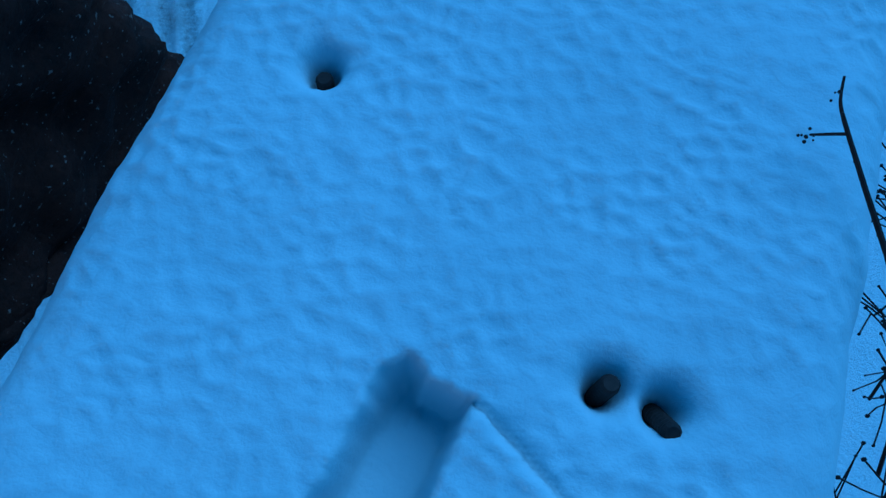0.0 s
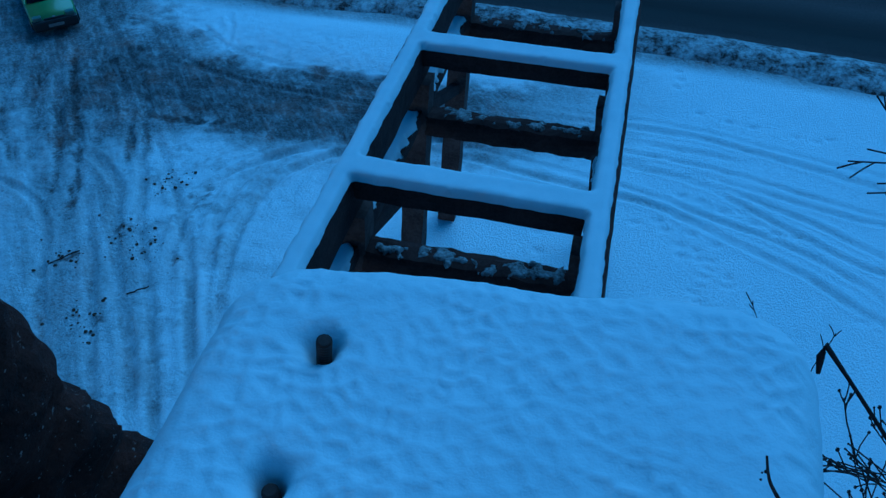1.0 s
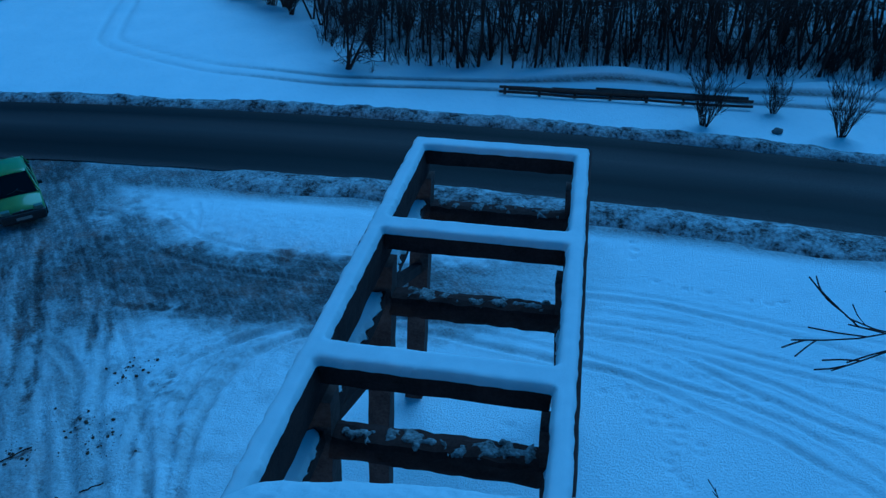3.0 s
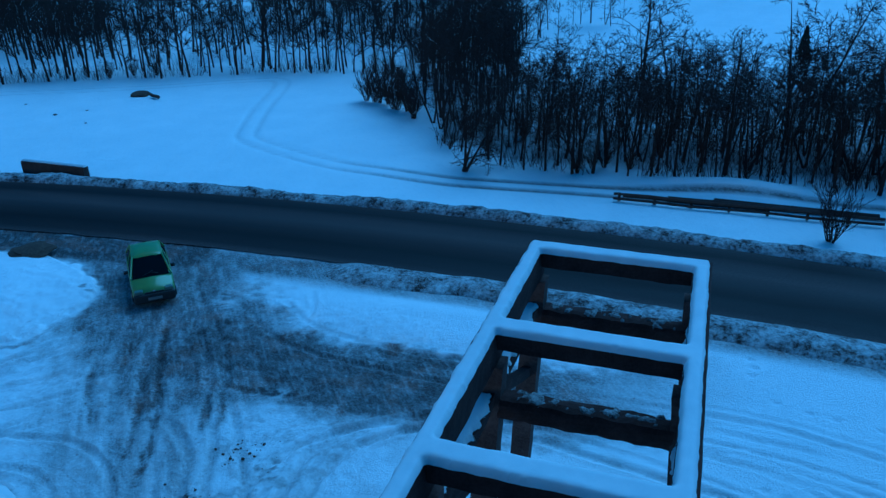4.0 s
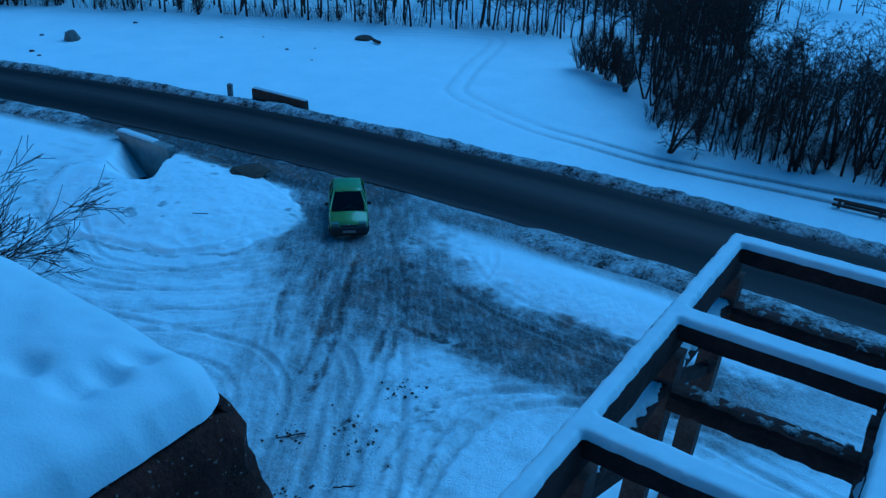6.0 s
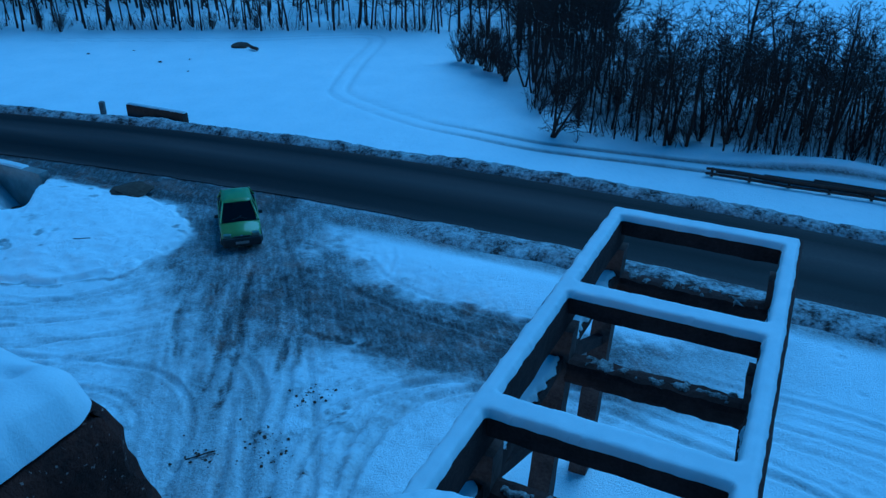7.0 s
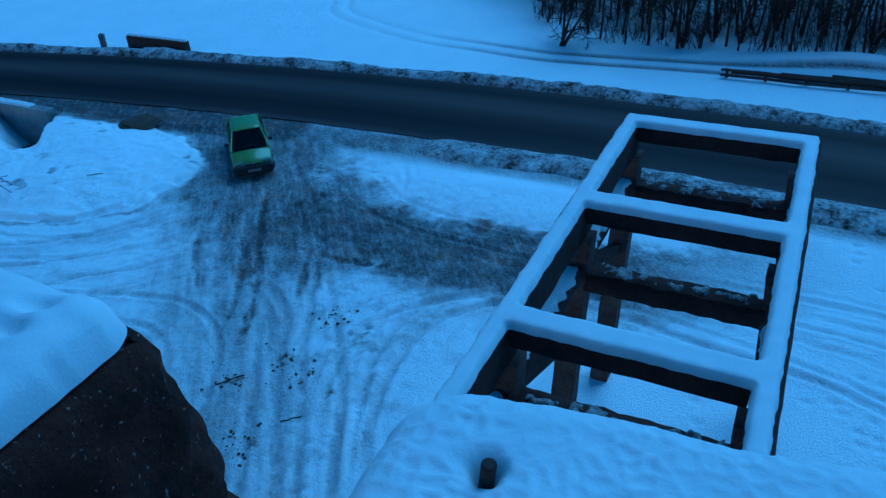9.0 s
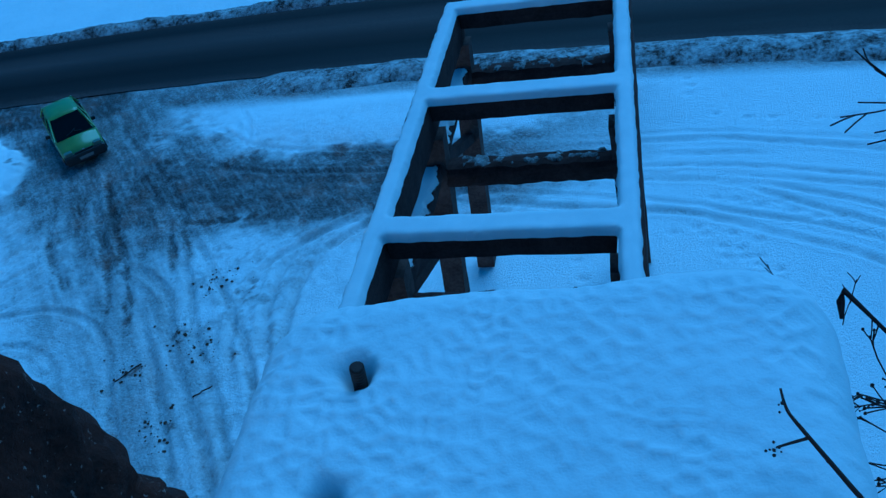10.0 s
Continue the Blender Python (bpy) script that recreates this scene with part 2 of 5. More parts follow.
TIMBER = two_tone("wet_old_timber", (0.022, 0.016, 0.013), (0.075, 0.055, 0.044), 2.0, 0.85, 0.008, 30.0)
THIN_SNOW = two_tone("thin_dirty_snow", (0.03, 0.026, 0.022), (0.42, 0.42, 0.42), 7.0, 0.8, 0.004, 30.0, None, None, (0.40, 0.66))
SOIL = two_tone("frozen_soil", (0.03, 0.024, 0.018), (0.09, 0.07, 0.05), 8.0, 0.95, 0.01, 60.0)
STONE = two_tone("grey_stone", (0.08, 0.08, 0.08), (0.20, 0.19, 0.18), 3.0, 0.9, 0.02, 20.0)
BUD = plain("dark_buds", (0.02, 0.016, 0.015), 0.9)

# ---- ground ----
ROAD_HALF = 3.25


def road_y(x):
    return 26.95 - 0.0028 * (x + 8.0) ** 2 * (np.where(np.abs(x + 8.0) > 70, 70.0 / np.maximum(np.abs(x + 8.0), 1e-6), 1.0))


TYRES = [  # centre lines of pairs of wheel tracks in the yard
    curve_pts([(-30.0, 13.2), (-27.5, 11.3), (-25.4, 11.2), (-22.7, 11.9), (-21.0, 13.7), (-20.2, 16.1), (-19.6, 18.0)]),
    curve_pts([(-31.0, 11.0), (-26.8, 10.0), (-24.3, 9.8), (-21.4, 11.0), (-19.5, 13.3), (-18.8, 16.0)]),
    curve_pts([(-30.0, 8.4), (-24.0, 7.4), (-20.0, 8.6), (-18.2, 10.6), (-16.5, 13.2), (-16.0, 16.0)]),
    curve_pts([(-26.0, 6.0), (-18.5, 8.7), (-16.6, 9.4), (-14.7, 9.6), (-12.8, 8.2), (-11.5, 5.0)]),
    curve_pts([(-29.0, 12.2), (-24.9, 10.4), (-21.0, 11.5), (-18.4, 13.8), (-17.0, 17.0)]),
    curve_pts([(-27.0, 7.2), (-21.0, 8.4), (-17.2, 10.9), (-14.8, 14.2)]),
    curve_pts([(-21.5, 6.0), (-17.0, 7.4), (-14.6, 7.0), (-12.6, 4.5), (-11.8, 0.0)]),
    curve_pts([(-14.0, 19.4), (-11.5, 17.6), (-7.5, 17.2), (-3.0, 17.4)]),
]
# single wheel tracks: line, half width, darkening by soiling and painted rut shade, depth
WHEELS = [(curve_pts(line), w, dirt_shade, depth) for line, w, dirt_shade, depth in [
    ([(-18.0, 17.6), (-16.3, 14.0), (-13.6, 10.3), (-11.8, 8.7)], 0.20, 0.62, 0.03),
    ([(-18.4, 18.4), (-16.0, 14.9), (-14.2, 12.2), (-12.8, 9.4)], 0.17, 0.75, 0.03),
    ([(-17.3, 17.8), (-15.5, 15.1), (-13.6, 12.2), (-11.7, 8.7)], 0.18, 0.75, 0.03),
    ([(-17.4, 19.1), (-14.2, 15.6), (-12.3, 12.9), (-11.4, 11.4)], 0.16, 0.66, 0.03),
    ([(-17.3, 19.7), (-13.6, 15.8), (-11.9, 13.3), (-11.0, 12.0)], 0.18, 0.66, 0.03),
    ([(-18.9, 17.2), (-17.1, 13.3), (-15.2, 11.4), (-14.2, 10.5)], 0.16, 0.42, 0.03),
    ([(-16.6, 18.6), (-14.9, 15.4), (-13.0, 12.6)], 0.15, 0.5, 0.02),
    ([(-13.6, 12.2), (-11.6, 11.0), (-10.4, 9.0), (-8.2, 5.7), (-6.0, 2.0)], 0.17, 0.32, 0.05),
    ([(-13.0, 13.6), (-11.1, 11.7), (-9.9, 9.4), (-7.5, 5.6), (-5.6, 2.5)], 0.15, 0.30, 0.05),
    ([(-12.2, 14.0), (-10.1, 11.5), (-8.3, 8.7), (-6.6, 5.8), (-5.0, 3.0)], 0.16, 0.28, 0.05),
    ([(-13.4, 10.3), (-12.4, 8.6), (-10.6, 5.9), (-8.5, 3.0)], 0.17, 0.36, 0.05),
    ([(-12.4, 10.9), (-11.0, 8.6), (-9.3, 6.0), (-7.2, 3.0)], 0.15, 0.28, 0.05),
    ([(-2.0, 16.2), (-4.2, 15.4), (-5.8, 14.6), (-7.8, 12.9), (-8.2, 10.8), (-7.7, 8.8), (-6.3, 6.2)], 0.17, 0.16, 0.07),
    ([(-2.0, 15.6), (-4.0, 14.9), (-5.6, 14.0), (-7.1, 12.5), (-7.5, 10.6), (-7.1, 8.2), (-5.9, 6.0)], 0.15, 0.16, 0.07),
    ([(-6.6, 14.2), (-8.6, 12.2), (-9.0, 10.0), (-8.2, 7.6)], 0.14, 0.18, 0.06),
    # faint right-hand tracks: mostly rut shade put into the colour, little soiling
    ([(-4.0, 16.2), (2.2, 15.9), (5.6, 15.55), (8.6, 14.85), (9.8, 14.6), (14.0, 13.4)], 0.11, 0.13, 0.05),
    ([(-4.0, 15.8), (2.2, 15.6), (5.6, 15.1), (8.5, 14.4), (9.7, 14.2), (14.0, 13.0)], 0.11, 0.11, 0.05),
    ([(-4.0, 16.0), (3.0, 15.4), (4.8, 15.0), (6.7, 14.2), (8.3, 13.3), (9.4, 12.7), (13.0, 11.0)], 0.12, 0.13, 0.06),
    ([(-2.0, 15.6), (3.7, 15.1), (5.3, 14.4), (6.6, 13.6), (8.2, 12.6), (9.2, 12.2), (13.0, 10.4)], 0.12, 0.14, 0.06),
    ([(-4.0, 15.2), (2.2, 14.4), (4.4, 13.6), (6.4, 12.9), (8.1, 12.0), (9.0, 11.2), (11.0, 8.8)], 0.12, 0.12, 0.06),
    ([(-4.0, 14.7), (2.2, 13.9), (3.9, 13.3), (5.5, 12.5), (6.8, 11.95), (7.9, 11.2), (8.9, 10.5), (11.0, 8.0)], 0.14, 0.15, 0.07),
    ([(-3.0, 17.8), (2.2, 17.65), (4.2, 17.5), (6.8, 17.0), (10.2, 16.5), (14.0, 15.6)], 0.12, 0.07, 0.03),
    ([(-3.0, 17.2), (3.4, 17.15), (5.7, 16.85), (8.2, 16.3), (10.0, 15.7), (14.0, 14.2)], 0.14, 0.12, 0.05),
    ([(6.9, 16.5), (8.0, 16.2), (10.0, 15.5), (13.0, 14.4)], 0.13, 0.10, 0.05),
    ([(2.0, 16.6), (4.0, 16.4), (6.0, 16.1)], 0.14, 0.10, 0.04),
    ([(-13.0, 21.0), (-12.2, 19.6), (-11.9, 18.2), (-12.4, 16.6)], 0.13, 0.22, 0.05),
]]
PATH_LINE = curve_pts([(-60.0, 43.5), (-46.0, 50.0), (-38.0, 55.2), (-34.4, 55.8), (-31.0, 47.0), (-28.9, 41.9), (-27.6, 39.6), (-25.0, 38.0), (-19.8, 36.0), (-15.9, 35.45), (-12.3, 35.0), (-9.4, 35.1), (-2.9, 35.6), (8.0, 35.9), (30.0, 35.0)])
FEET = [(2.6, 12.9), (3.4, 12.8), (3.2, 13.1), (3.8, 12.3), (4.1, 12.8), (3.85, 11.9), (4.2, 12.2), (4.3, 11.9), (4.7, 12.5), (4.6, 11.9), (4.55, 11.6), (4.4, 11.3), (4.3, 10.95), (4.2, 10.7),
        (4.3, 10.4), (4.5, 10.2), (4.6, 10.0), (5.0, 11.4), (5.0, 11.1), (3.8, 14.3), (4.3, 14.2), (4.9, 13.9), (5.4, 14.0), (5.7, 13.6), (6.2, 13.3), (6.7, 13.3), (7.2, 12.7), (8.1, 10.7),
        (3.5, 20.8), (3.6, 20.3), (3.5, 19.8), (4.2, 18.5), (5.1, 18.2), (5.8, 18.1), (7.0, 17.9), (7.6, 17.8), (8.0, 18.0), (0.15, 11.9), (0.3, 11.2), (0.45, 10.6), (0.6, 9.9)]


def wheel_pattern(x, y):
    """Depth of the wheel tracks, pairs and single ones, and their darkening: soiling plus painted rut shade."""
    depth, dirt_shade = np.zeros_like(x), np.zeros_like(x)
    # the 0.16 on the pairs is mostly relief shading put into the colour
    tracks = [(line, c, 0.13, 0.16, 0.04) for line in TYRES for c in (-0.68, 0.68)] + [(line, 0.0, w, d, z) for line, w, d, z in WHEELS]
    for k, (line, c, w, soil, deep) in enumerate(tracks):
        xs, ys = [p[0] for p in line], [p[1] for p in line]
        m = (x > min(xs) - 2) & (x < max(xs) + 2) & (y > min(ys) - 2) & (y < max(ys) + 2)
        if not m.any():
            continue
        d, run, side = along(x[m], y[m], line)
        full = sum(math.dist(a, b) for a, b in zip(line[:-1], line[1:]))
        ends = smoothstep(0.0, 0.9, run) * smoothstep(full, full - 1.4, run)
        s = np.abs(d * side + 0.07 * np.sin(run * 0.7 + k) + 0.05 * (vnoise(run * 2.1, run * 0 + k) - 0.5) - c)
        tread = 0.72 + 0.28 * np.sin(run * 27 + s * 30)
        worn = (0.35 + 1.05 * vnoise(run * 0.45 + 11 * k, s * 0 + k)) * (0.55 + 0.9 * vnoise(run * 3.0, s * 9.0 + 5 * k))
        mark = np.exp(-((s / w) ** 4))
        rut = mark * tread - 0.45 * np.exp(-(((s - 1.5 * w) / (0.5 * w)) ** 2))
        depth[m] -= (1.5 if line[len(line) // 2][0] < 0 else 0.8) * deep * rut * ends * np.clip(worn * 1.3, 0.3, 1.2)
        dirt_shade[m] = np.maximum(dirt_shade[m], mark * soil * worn * ends)
    return depth, dirt_shade


EDGE = [(-125, 14), (-104, 23.5), (-77.5, 37.6), (-67.5, 43.3), (-55.2, 49.9), (-45, 54.4), (-36.6, 58.9), (-28, 60.9), (-23, 59.0), (-17.4, 47.0), (-14.5, 40.8), (-9, 37.6), (-3, 38.0), (6, 39.2), (17, 39.6), (45, 38.5), (80, 37)]


def ground_fields(x, y):
    z = 0.03 * (fbm(x * 0.35, y * 0.35) - 0.5) + 0.10 * (fbm(x * 0.06 + 3, y * 0.06) - 0.5)
    dirt_shade = np.zeros_like(x)
    yr = road_y(x)
    off = y - yr
    # trodden crust in the yard
    yard = smoothstep(22.0, 19.0, y) * smoothstep(-45.0, -30.0, x) * smoothstep(-12, -2, y)
    left = smoothstep(-3.5, -7.5, x)
    z += yard * left * (0.06 * (fbm(x * 2.2, y * 2.2, 4) - 0.5) + 0.06 * (fbm(x * 5.0 + 3, y * 5.0, 3) - 0.5))
    lane = smoothstep(-20.0, -14.0, x) * smoothstep(-5.5, -8.0, x)
    dirt_shade = np.maximum(dirt_shade, yard * left * (0.07 + 0.11 * smoothstep(0.44, 0.64, fbm(x * 0.9 + 2, y * 2.3 - 0.4 * x, 4)) + lane * (0.12 * smoothstep(0.46, 0.6, fbm(x * 3.1 + 7, y * 3.1, 3)) + 0.10 * smoothstep(0.5, 0.6, fbm(x * 7.0, y * 7.0 + 3, 2)))))
    z += yard * lane * 0.05 * (fbm(x * 6.5 + 1, y * 6.5, 3) - 0.5)
    depth, track_dirt_shade = wheel_pattern(x, y)
    z += depth
    dirt_shade = np.maximum(dirt_shade, track_dirt_shade)
    # slush where cars turn in, drawn out along the wheels' way
    u, v = 0.62 * x - 0.78 * y, 0.78 * x + 0.62 * y
    combed = smoothstep(0.25, 0.70, 0.55 * fbm(u * 0.25, v * 3.4, 3) + 0.45 * fbm(u * 0.9, v * 6.0, 3))
    combed_x = smoothstep(0.25, 0.70, 0.5 * fbm(x * 0.3 + 0.1 * y, y * 2.6, 3) + 0.5 * fbm(x * 1.0, y * 4.5, 3))
    d1, _, _ = along(x, y, [(-22.5, 23.2), (-19.5, 20.0), (-16.0, 16.8), (-14.0, 15.6)])
    dirt_shade = np.maximum(dirt_shade, (0.48 + 0.22 * combed) * smoothstep(5.2, 1.8, d1 + 2.4 * (fbm(x * 0.5, y * 0.5) - 0.5) + 2.2 * (fbm(x * 2.2, y * 2.2) - 0.5)))
    d2, _, _ = along(x, y, [(-14.5, 16.2), (-10.0, 15.9), (-5.0, 16.0), (2.6, 18.6)])
    dirt_shade = np.maximum(dirt_shade, (0.68 + 0.22 * combed_x) * smoothstep(3.0, 0.9, d2 + 2.0 * (fbm(x * 0.6 + 5, y * 0.9) - 0.5) + 1.5 * (fbm(x * 2.5, y * 2.5 + 3) - 0.5)) * smoothstep(5.0, -6.0, x))
    d3, _, _ = along(x, y, [(-15.0, 13.0), (-10.5, 7.0), (-9.4, 0.0)])
    dirt_shade = np.maximum(dirt_shade, (0.21 + 0.22 * combed) * smoothstep(4.2, 0.6, d3 + 1.6 * (fbm(x * 0.7, y * 0.7 + 4) - 0.5)))
    d4, _, _ = along(x, y, [(-16.0, 14.55), (-14.4, 14.4), (-12.2, 14.15), (-10.4, 14.2), (-9.4, 14.9)])
    dirt_shade = np.maximum(dirt_shade, (0.55 + 0.4 * smoothstep(-13.5, -11.0, x)) * smoothstep(0.42, 0.08, d4 + 0.7 * (fbm(x * 2.5, y * 2.5) - 0.42)))
    for cx, cy, r in [(-10.3, 9.3, 0.55), (-11.1, 8.1, 0.5), (-11.35, 7.75, 0.3), (-9.8, 6.2, 0.6), (-9.3, 6.5, 0.3), (-9.6, 8.9, 0.4), (-10.4, 5.7, 0.4), (-8.4, 8.6, 0.3), (-9.0, 11.0, 0.5)]:
        d = np.hypot(x - cx, y - cy)
        dirt_shade = np.maximum(dirt_shade, 0.62 * smoothstep(0.47, 0.62, fbm(x * 5.5, y * 5.5, 3)) * smoothstep(1.5 * r, 0.2 * r, d + 0.9 * r * (fbm(x * 4, y * 4) - 0.45)))
    # snow islands, bank by the road, ditch at the culvert
    isl = np.hypot((x + 27.3) / 6.5, (y - 16.2) / 4.6)
    ragged_isl = isl + 0.34 * (fbm(x * 0.45, y * 0.45) - 0.5) + 0.10 * (fbm(x * 2, y * 2) - 0.5)
    z += 0.16 * smoothstep(1.0, 0.94, ragged_isl) + 0.40 * smoothstep(0.98, 0.4, ragged_isl) + 0.10 * smoothstep(1.0, 0.9, ragged_isl) * (fbm(x * 1.6, y * 1.6) - 0.5)
    dirt_shade *= 1 - smoothstep(1.04, 0.97, ragged_isl)
    dirt_shade = np.maximum(dirt_shade, 0.32 * fbm(x, y) * 2 * np.exp(-((ragged_isl - 1.03) / 0.025) ** 2) * smoothstep(18.0, 15.0, y))
    tuft = smoothstep(0.62, 0.72, fbm(x * 1.7 + 8, y * 1.7, 4)) * smoothstep(0.55, 0.8, fbm(x * 0.35, y * 0.35 + 7, 2) + 0.25)
    dirt_shade = np.maximum(dirt_shade, 0.5 * tuft * smoothstep(1.0, 0.9, ragged_isl))
    isl2 = np.hypot((x + 7.0) / 7.4, (y - 19.7) / 1.9)
    z += 0.22 * smoothstep(1.1, 0.3, isl2)
    dirt_shade *= 1 - 0.85 * smoothstep(1.06, 0.74, isl2 + 0.55 * (fbm(x * 0.5, y * 0.8) - 0.5) + 0.6 * (fbm(x * 1.6 + 6, y * 3.0) - 0.5))
    cut = np.clip(1 - np.abs(x + 33.5 - 0.9 * (19.6 - y)) / 2.1, 0, 1) ** 0.8 * smoothstep(15.4, 18.4, y) * smoothstep(20.4, 19.9, y)
    z -= (1.9 + np.maximum(z, 0)) * cut
    for fx, fy in FEET:
        z -= 0.06 * np.exp(-(((x - fx) / 0.15) ** 2 + ((y - fy) / 0.11) ** 2) ** 2)
    # verges of the road
    d5, _, _ = along(x, y, [(-46.0, 19.6), (-38.0, 21.4), (-30.0, 21.5), (-24.0, 21.6), (-20.0, 22.4)])
    dirt_shade = np.maximum(dirt_shade, (0.8 + 0.3 * combed_x) * smoothstep(1.9, 0.9, d5 + 1.3 * (fbm(x * 0.9, y * 1.4 + 2) - 0.5)))
    near_verge = smoothstep(1.9, 0.5, np.abs(off + ROAD_HALF + 0.9))
    dirt_shade = np.maximum(dirt_shade, near_verge * (0.30 + 0.55 * fbm(x * 0.8, y * 2)))
    z -= 0.06 * smoothstep(ROAD_HALF + 0.5, ROAD_HALF - 0.3, np.abs(off))
    # field track
    m = (y > 33.0) & (y < 62.0) & (x > -64) & (x < 34)
    if m.any():
        d, run, side = along(x[m], y[m], PATH_LINE)
        two = np.exp(-((d - 0.6) / 0.22) ** 2)
        z[m] -= 0.08 * two
        dirt_shade[m] = np.maximum(dirt_shade[m], two * (0.12 + 0.5 * smoothstep(-22, -8, x[m])))
    # mounds before the wood and the rising far side of the valley
    z += 0.75 * np.exp(-(((x - 3.0) / 4.5) ** 2 + ((y - 37.3) / 1.2) ** 2)) + 0.5 * np.exp(-(((x - 13.5) / 4.0) ** 2 + ((y - 37.2) / 1.2) ** 2))
    line = np.interp(x, [p[0] for p in EDGE], [p[1] for p in EDGE])
    litter = smoothstep(0.8, 3.0, y - line) * smoothstep(70.0, 62.0, y) * smoothstep(-26.0, -21.0, x)
    dirt_shade = np.maximum(dirt_shade, litter * (0.20 + 0.5 * fbm(x * 0.9, y * 0.9)))
    far = np.maximum(y - 76.0 - 0.1 * np.abs(x), 0.0)
    z += 0.10 * far + 1.8 * smoothstep(5, 40, far) * (fbm(x * 0.03, y * 0.03) - 0.4) * 2 + 0.0006 * far**2 * (far < 200) + 24.0 * (far >= 200)
    brook = np.exp(-((y - 66.0) / 4.0) ** 2)
    z -= 0.8 * brook
    return z, np.clip(dirt_shade, 0, 1)


def span(*runs):
    out = []
    for a, b, n in runs:
        out += list(np.linspace(a, b, n, endpoint=False))
    return np.array(out + [runs[-1][1]])


def grid_mesh(name, xs, ys, zfun):
    X, Y = np.meshgrid(xs, ys)
    Z, D = zfun(X, Y)
    nx, ny = len(xs), len(ys)
    me = bpy.data.meshes.new(name)
    me.vertices.add(nx * ny)
    me.vertices.foreach_set("co", np.stack([X, Y, Z], -1).astype(np.float32).ravel())
    i = np.arange(nx * ny).reshape(ny, nx)
    quads = np.stack([i[:-1, :-1], i[:-1, 1:], i[1:, 1:], i[1:, :-1]], -1).reshape(-1, 4)
    me.loops.add(quads.size)
    me.loops.foreach_set("vertex_index", quads.ravel().astype(np.int32))
    me.polygons.add(len(quads))
    me.polygons.foreach_set("loop_start", np.arange(0, quads.size, 4, dtype=np.int32))
    me.update(calc_edges=True)
    me.polygons.foreach_set("use_smooth", np.ones(len(quads), bool))
    if D is not None:
        at = me.attributes.new("dirt_shade", "FLOAT", "POINT")
        at.data.foreach_set("value", D.astype(np.float32).ravel())
    me.validate()
    return me


gx = span((-500, -120, 16), (-120, -46, 50), (-46, -31, 60), (-31, 13, 540), (13, 30, 40), (30, 120, 45), (120, 500, 20))
gy = span((-120, -10, 16), (-10, 1, 24), (1, 22.5, 280), (22.5, 36.5, 70), (36.5, 64, 80), (64, 130, 50), (130, 700, 36))
ground = link_mesh("ground", grid_mesh("ground", gx, gy, ground_fields), None, (GROUND,))
tagged(ground, "snow-covered ground with dirty slush and tyre tracks", "ground", kind="structure")


def road_mesh():
    xs, vs = span((-200, -70, 40), (-70, 30, 250), (30, 160, 50)), np.linspace(-1, 1, 25)
    yr = road_y(xs)
    X = np.repeat(xs[None], len(vs), 0)
    edge = 0.25 * (fbm(X * 0.9, X * 0 + vs[:, None] * 3) - 0.5)
    Y = yr[None] + vs[:, None] * ROAD_HALF + edge * np.abs(vs[:, None]) ** 6
    Z = 0.045 - 0.06 * np.abs(vs[:, None]) ** 2 + 0 * X + 0.03
    me = grid_mesh("road", xs, vs, lambda a, b: (Z, None))
    me.vertices.foreach_set("co", np.stack([X, Y, Z], -1).astype(np.float32).ravel())
    at = me.attributes.new("across", "FLOAT", "POINT")
    at.data.foreach_set("value", np.repeat((vs * 0.5 + 0.5)[:, None], len(xs), 1).astype(np.float32).ravel())
    me.update()
    return me


road = link_mesh("road", road_mesh(), None, (ASPHALT,))
tagged(road, "wet dark asphalt road with grey slush streaks", "road", kind="structure")


def bank_mesh(name, side, width, height, x0, x1, gaps=()):
    """A lumpy ridge of ploughed snow along one edge of the road."""
    xs = np.arange(x0, x1, 0.14)
    vs = np.linspace(0, 1, 15)
    X = np.repeat(xs[None], len(vs), 0)
    V = np.repeat(vs[:, None], len(xs), 1)
    w = width * (0.75 + 0.5 * fbm(X * 0.3, X * 0 + side * 3))
    Y = road_y(X) + side * (ROAD_HALF - 0.22 + V * w)
    prof = np.sin(np.pi * np.clip(V, 0, 1)) ** 0.7
    hh = height * (0.45 + 0.9 * fbm(X * 0.45, X * 0 + 5 * side))
    lump = fbm(X * 2.4, Y * 2.4, 4) - 0.42
    Z = 0.0 + prof * (hh + 0.34 * height * 2 * lump) - 0.06 * (1 - prof)
    for g0, g1 in gaps:
        keep = 1 - smoothstep(g0 - 1.5, g0 + 0.5, X) * smoothstep(g1 + 1.5, g1 - 0.5, X)
        Z = Z * keep - 0.12 * (1 - keep)
    me = grid_mesh(name, xs, vs if side > 0 else vs, lambda a, b: (Z, None))
    me.vertices.foreach_set("co", np.stack([X, Y, Z], -1).astype(np.float32).ravel())
    if side < 0:
        me.flip_normals()
    me.update()
    return me


bank_far = link_mesh("snow_bank", bank_mesh("snow_bank", 1, 1.25, 0.34, -120, 70), None, (BANK,))
tagged(bank_far, "lumpy dirty snow ploughed along the road edge", "snow bank", kind="stuff")
bank_near = link_mesh("snow_bank", bank_mesh("snow_bank", -1, 2.0, 0.30, -120, 70, [(-40.0, -13.5)]), None, (BANK,))
tagged(bank_near, "lumpy dirty snow ploughed beside the yard", "snow bank", kind="stuff")

plan_far = set(scene.objects)
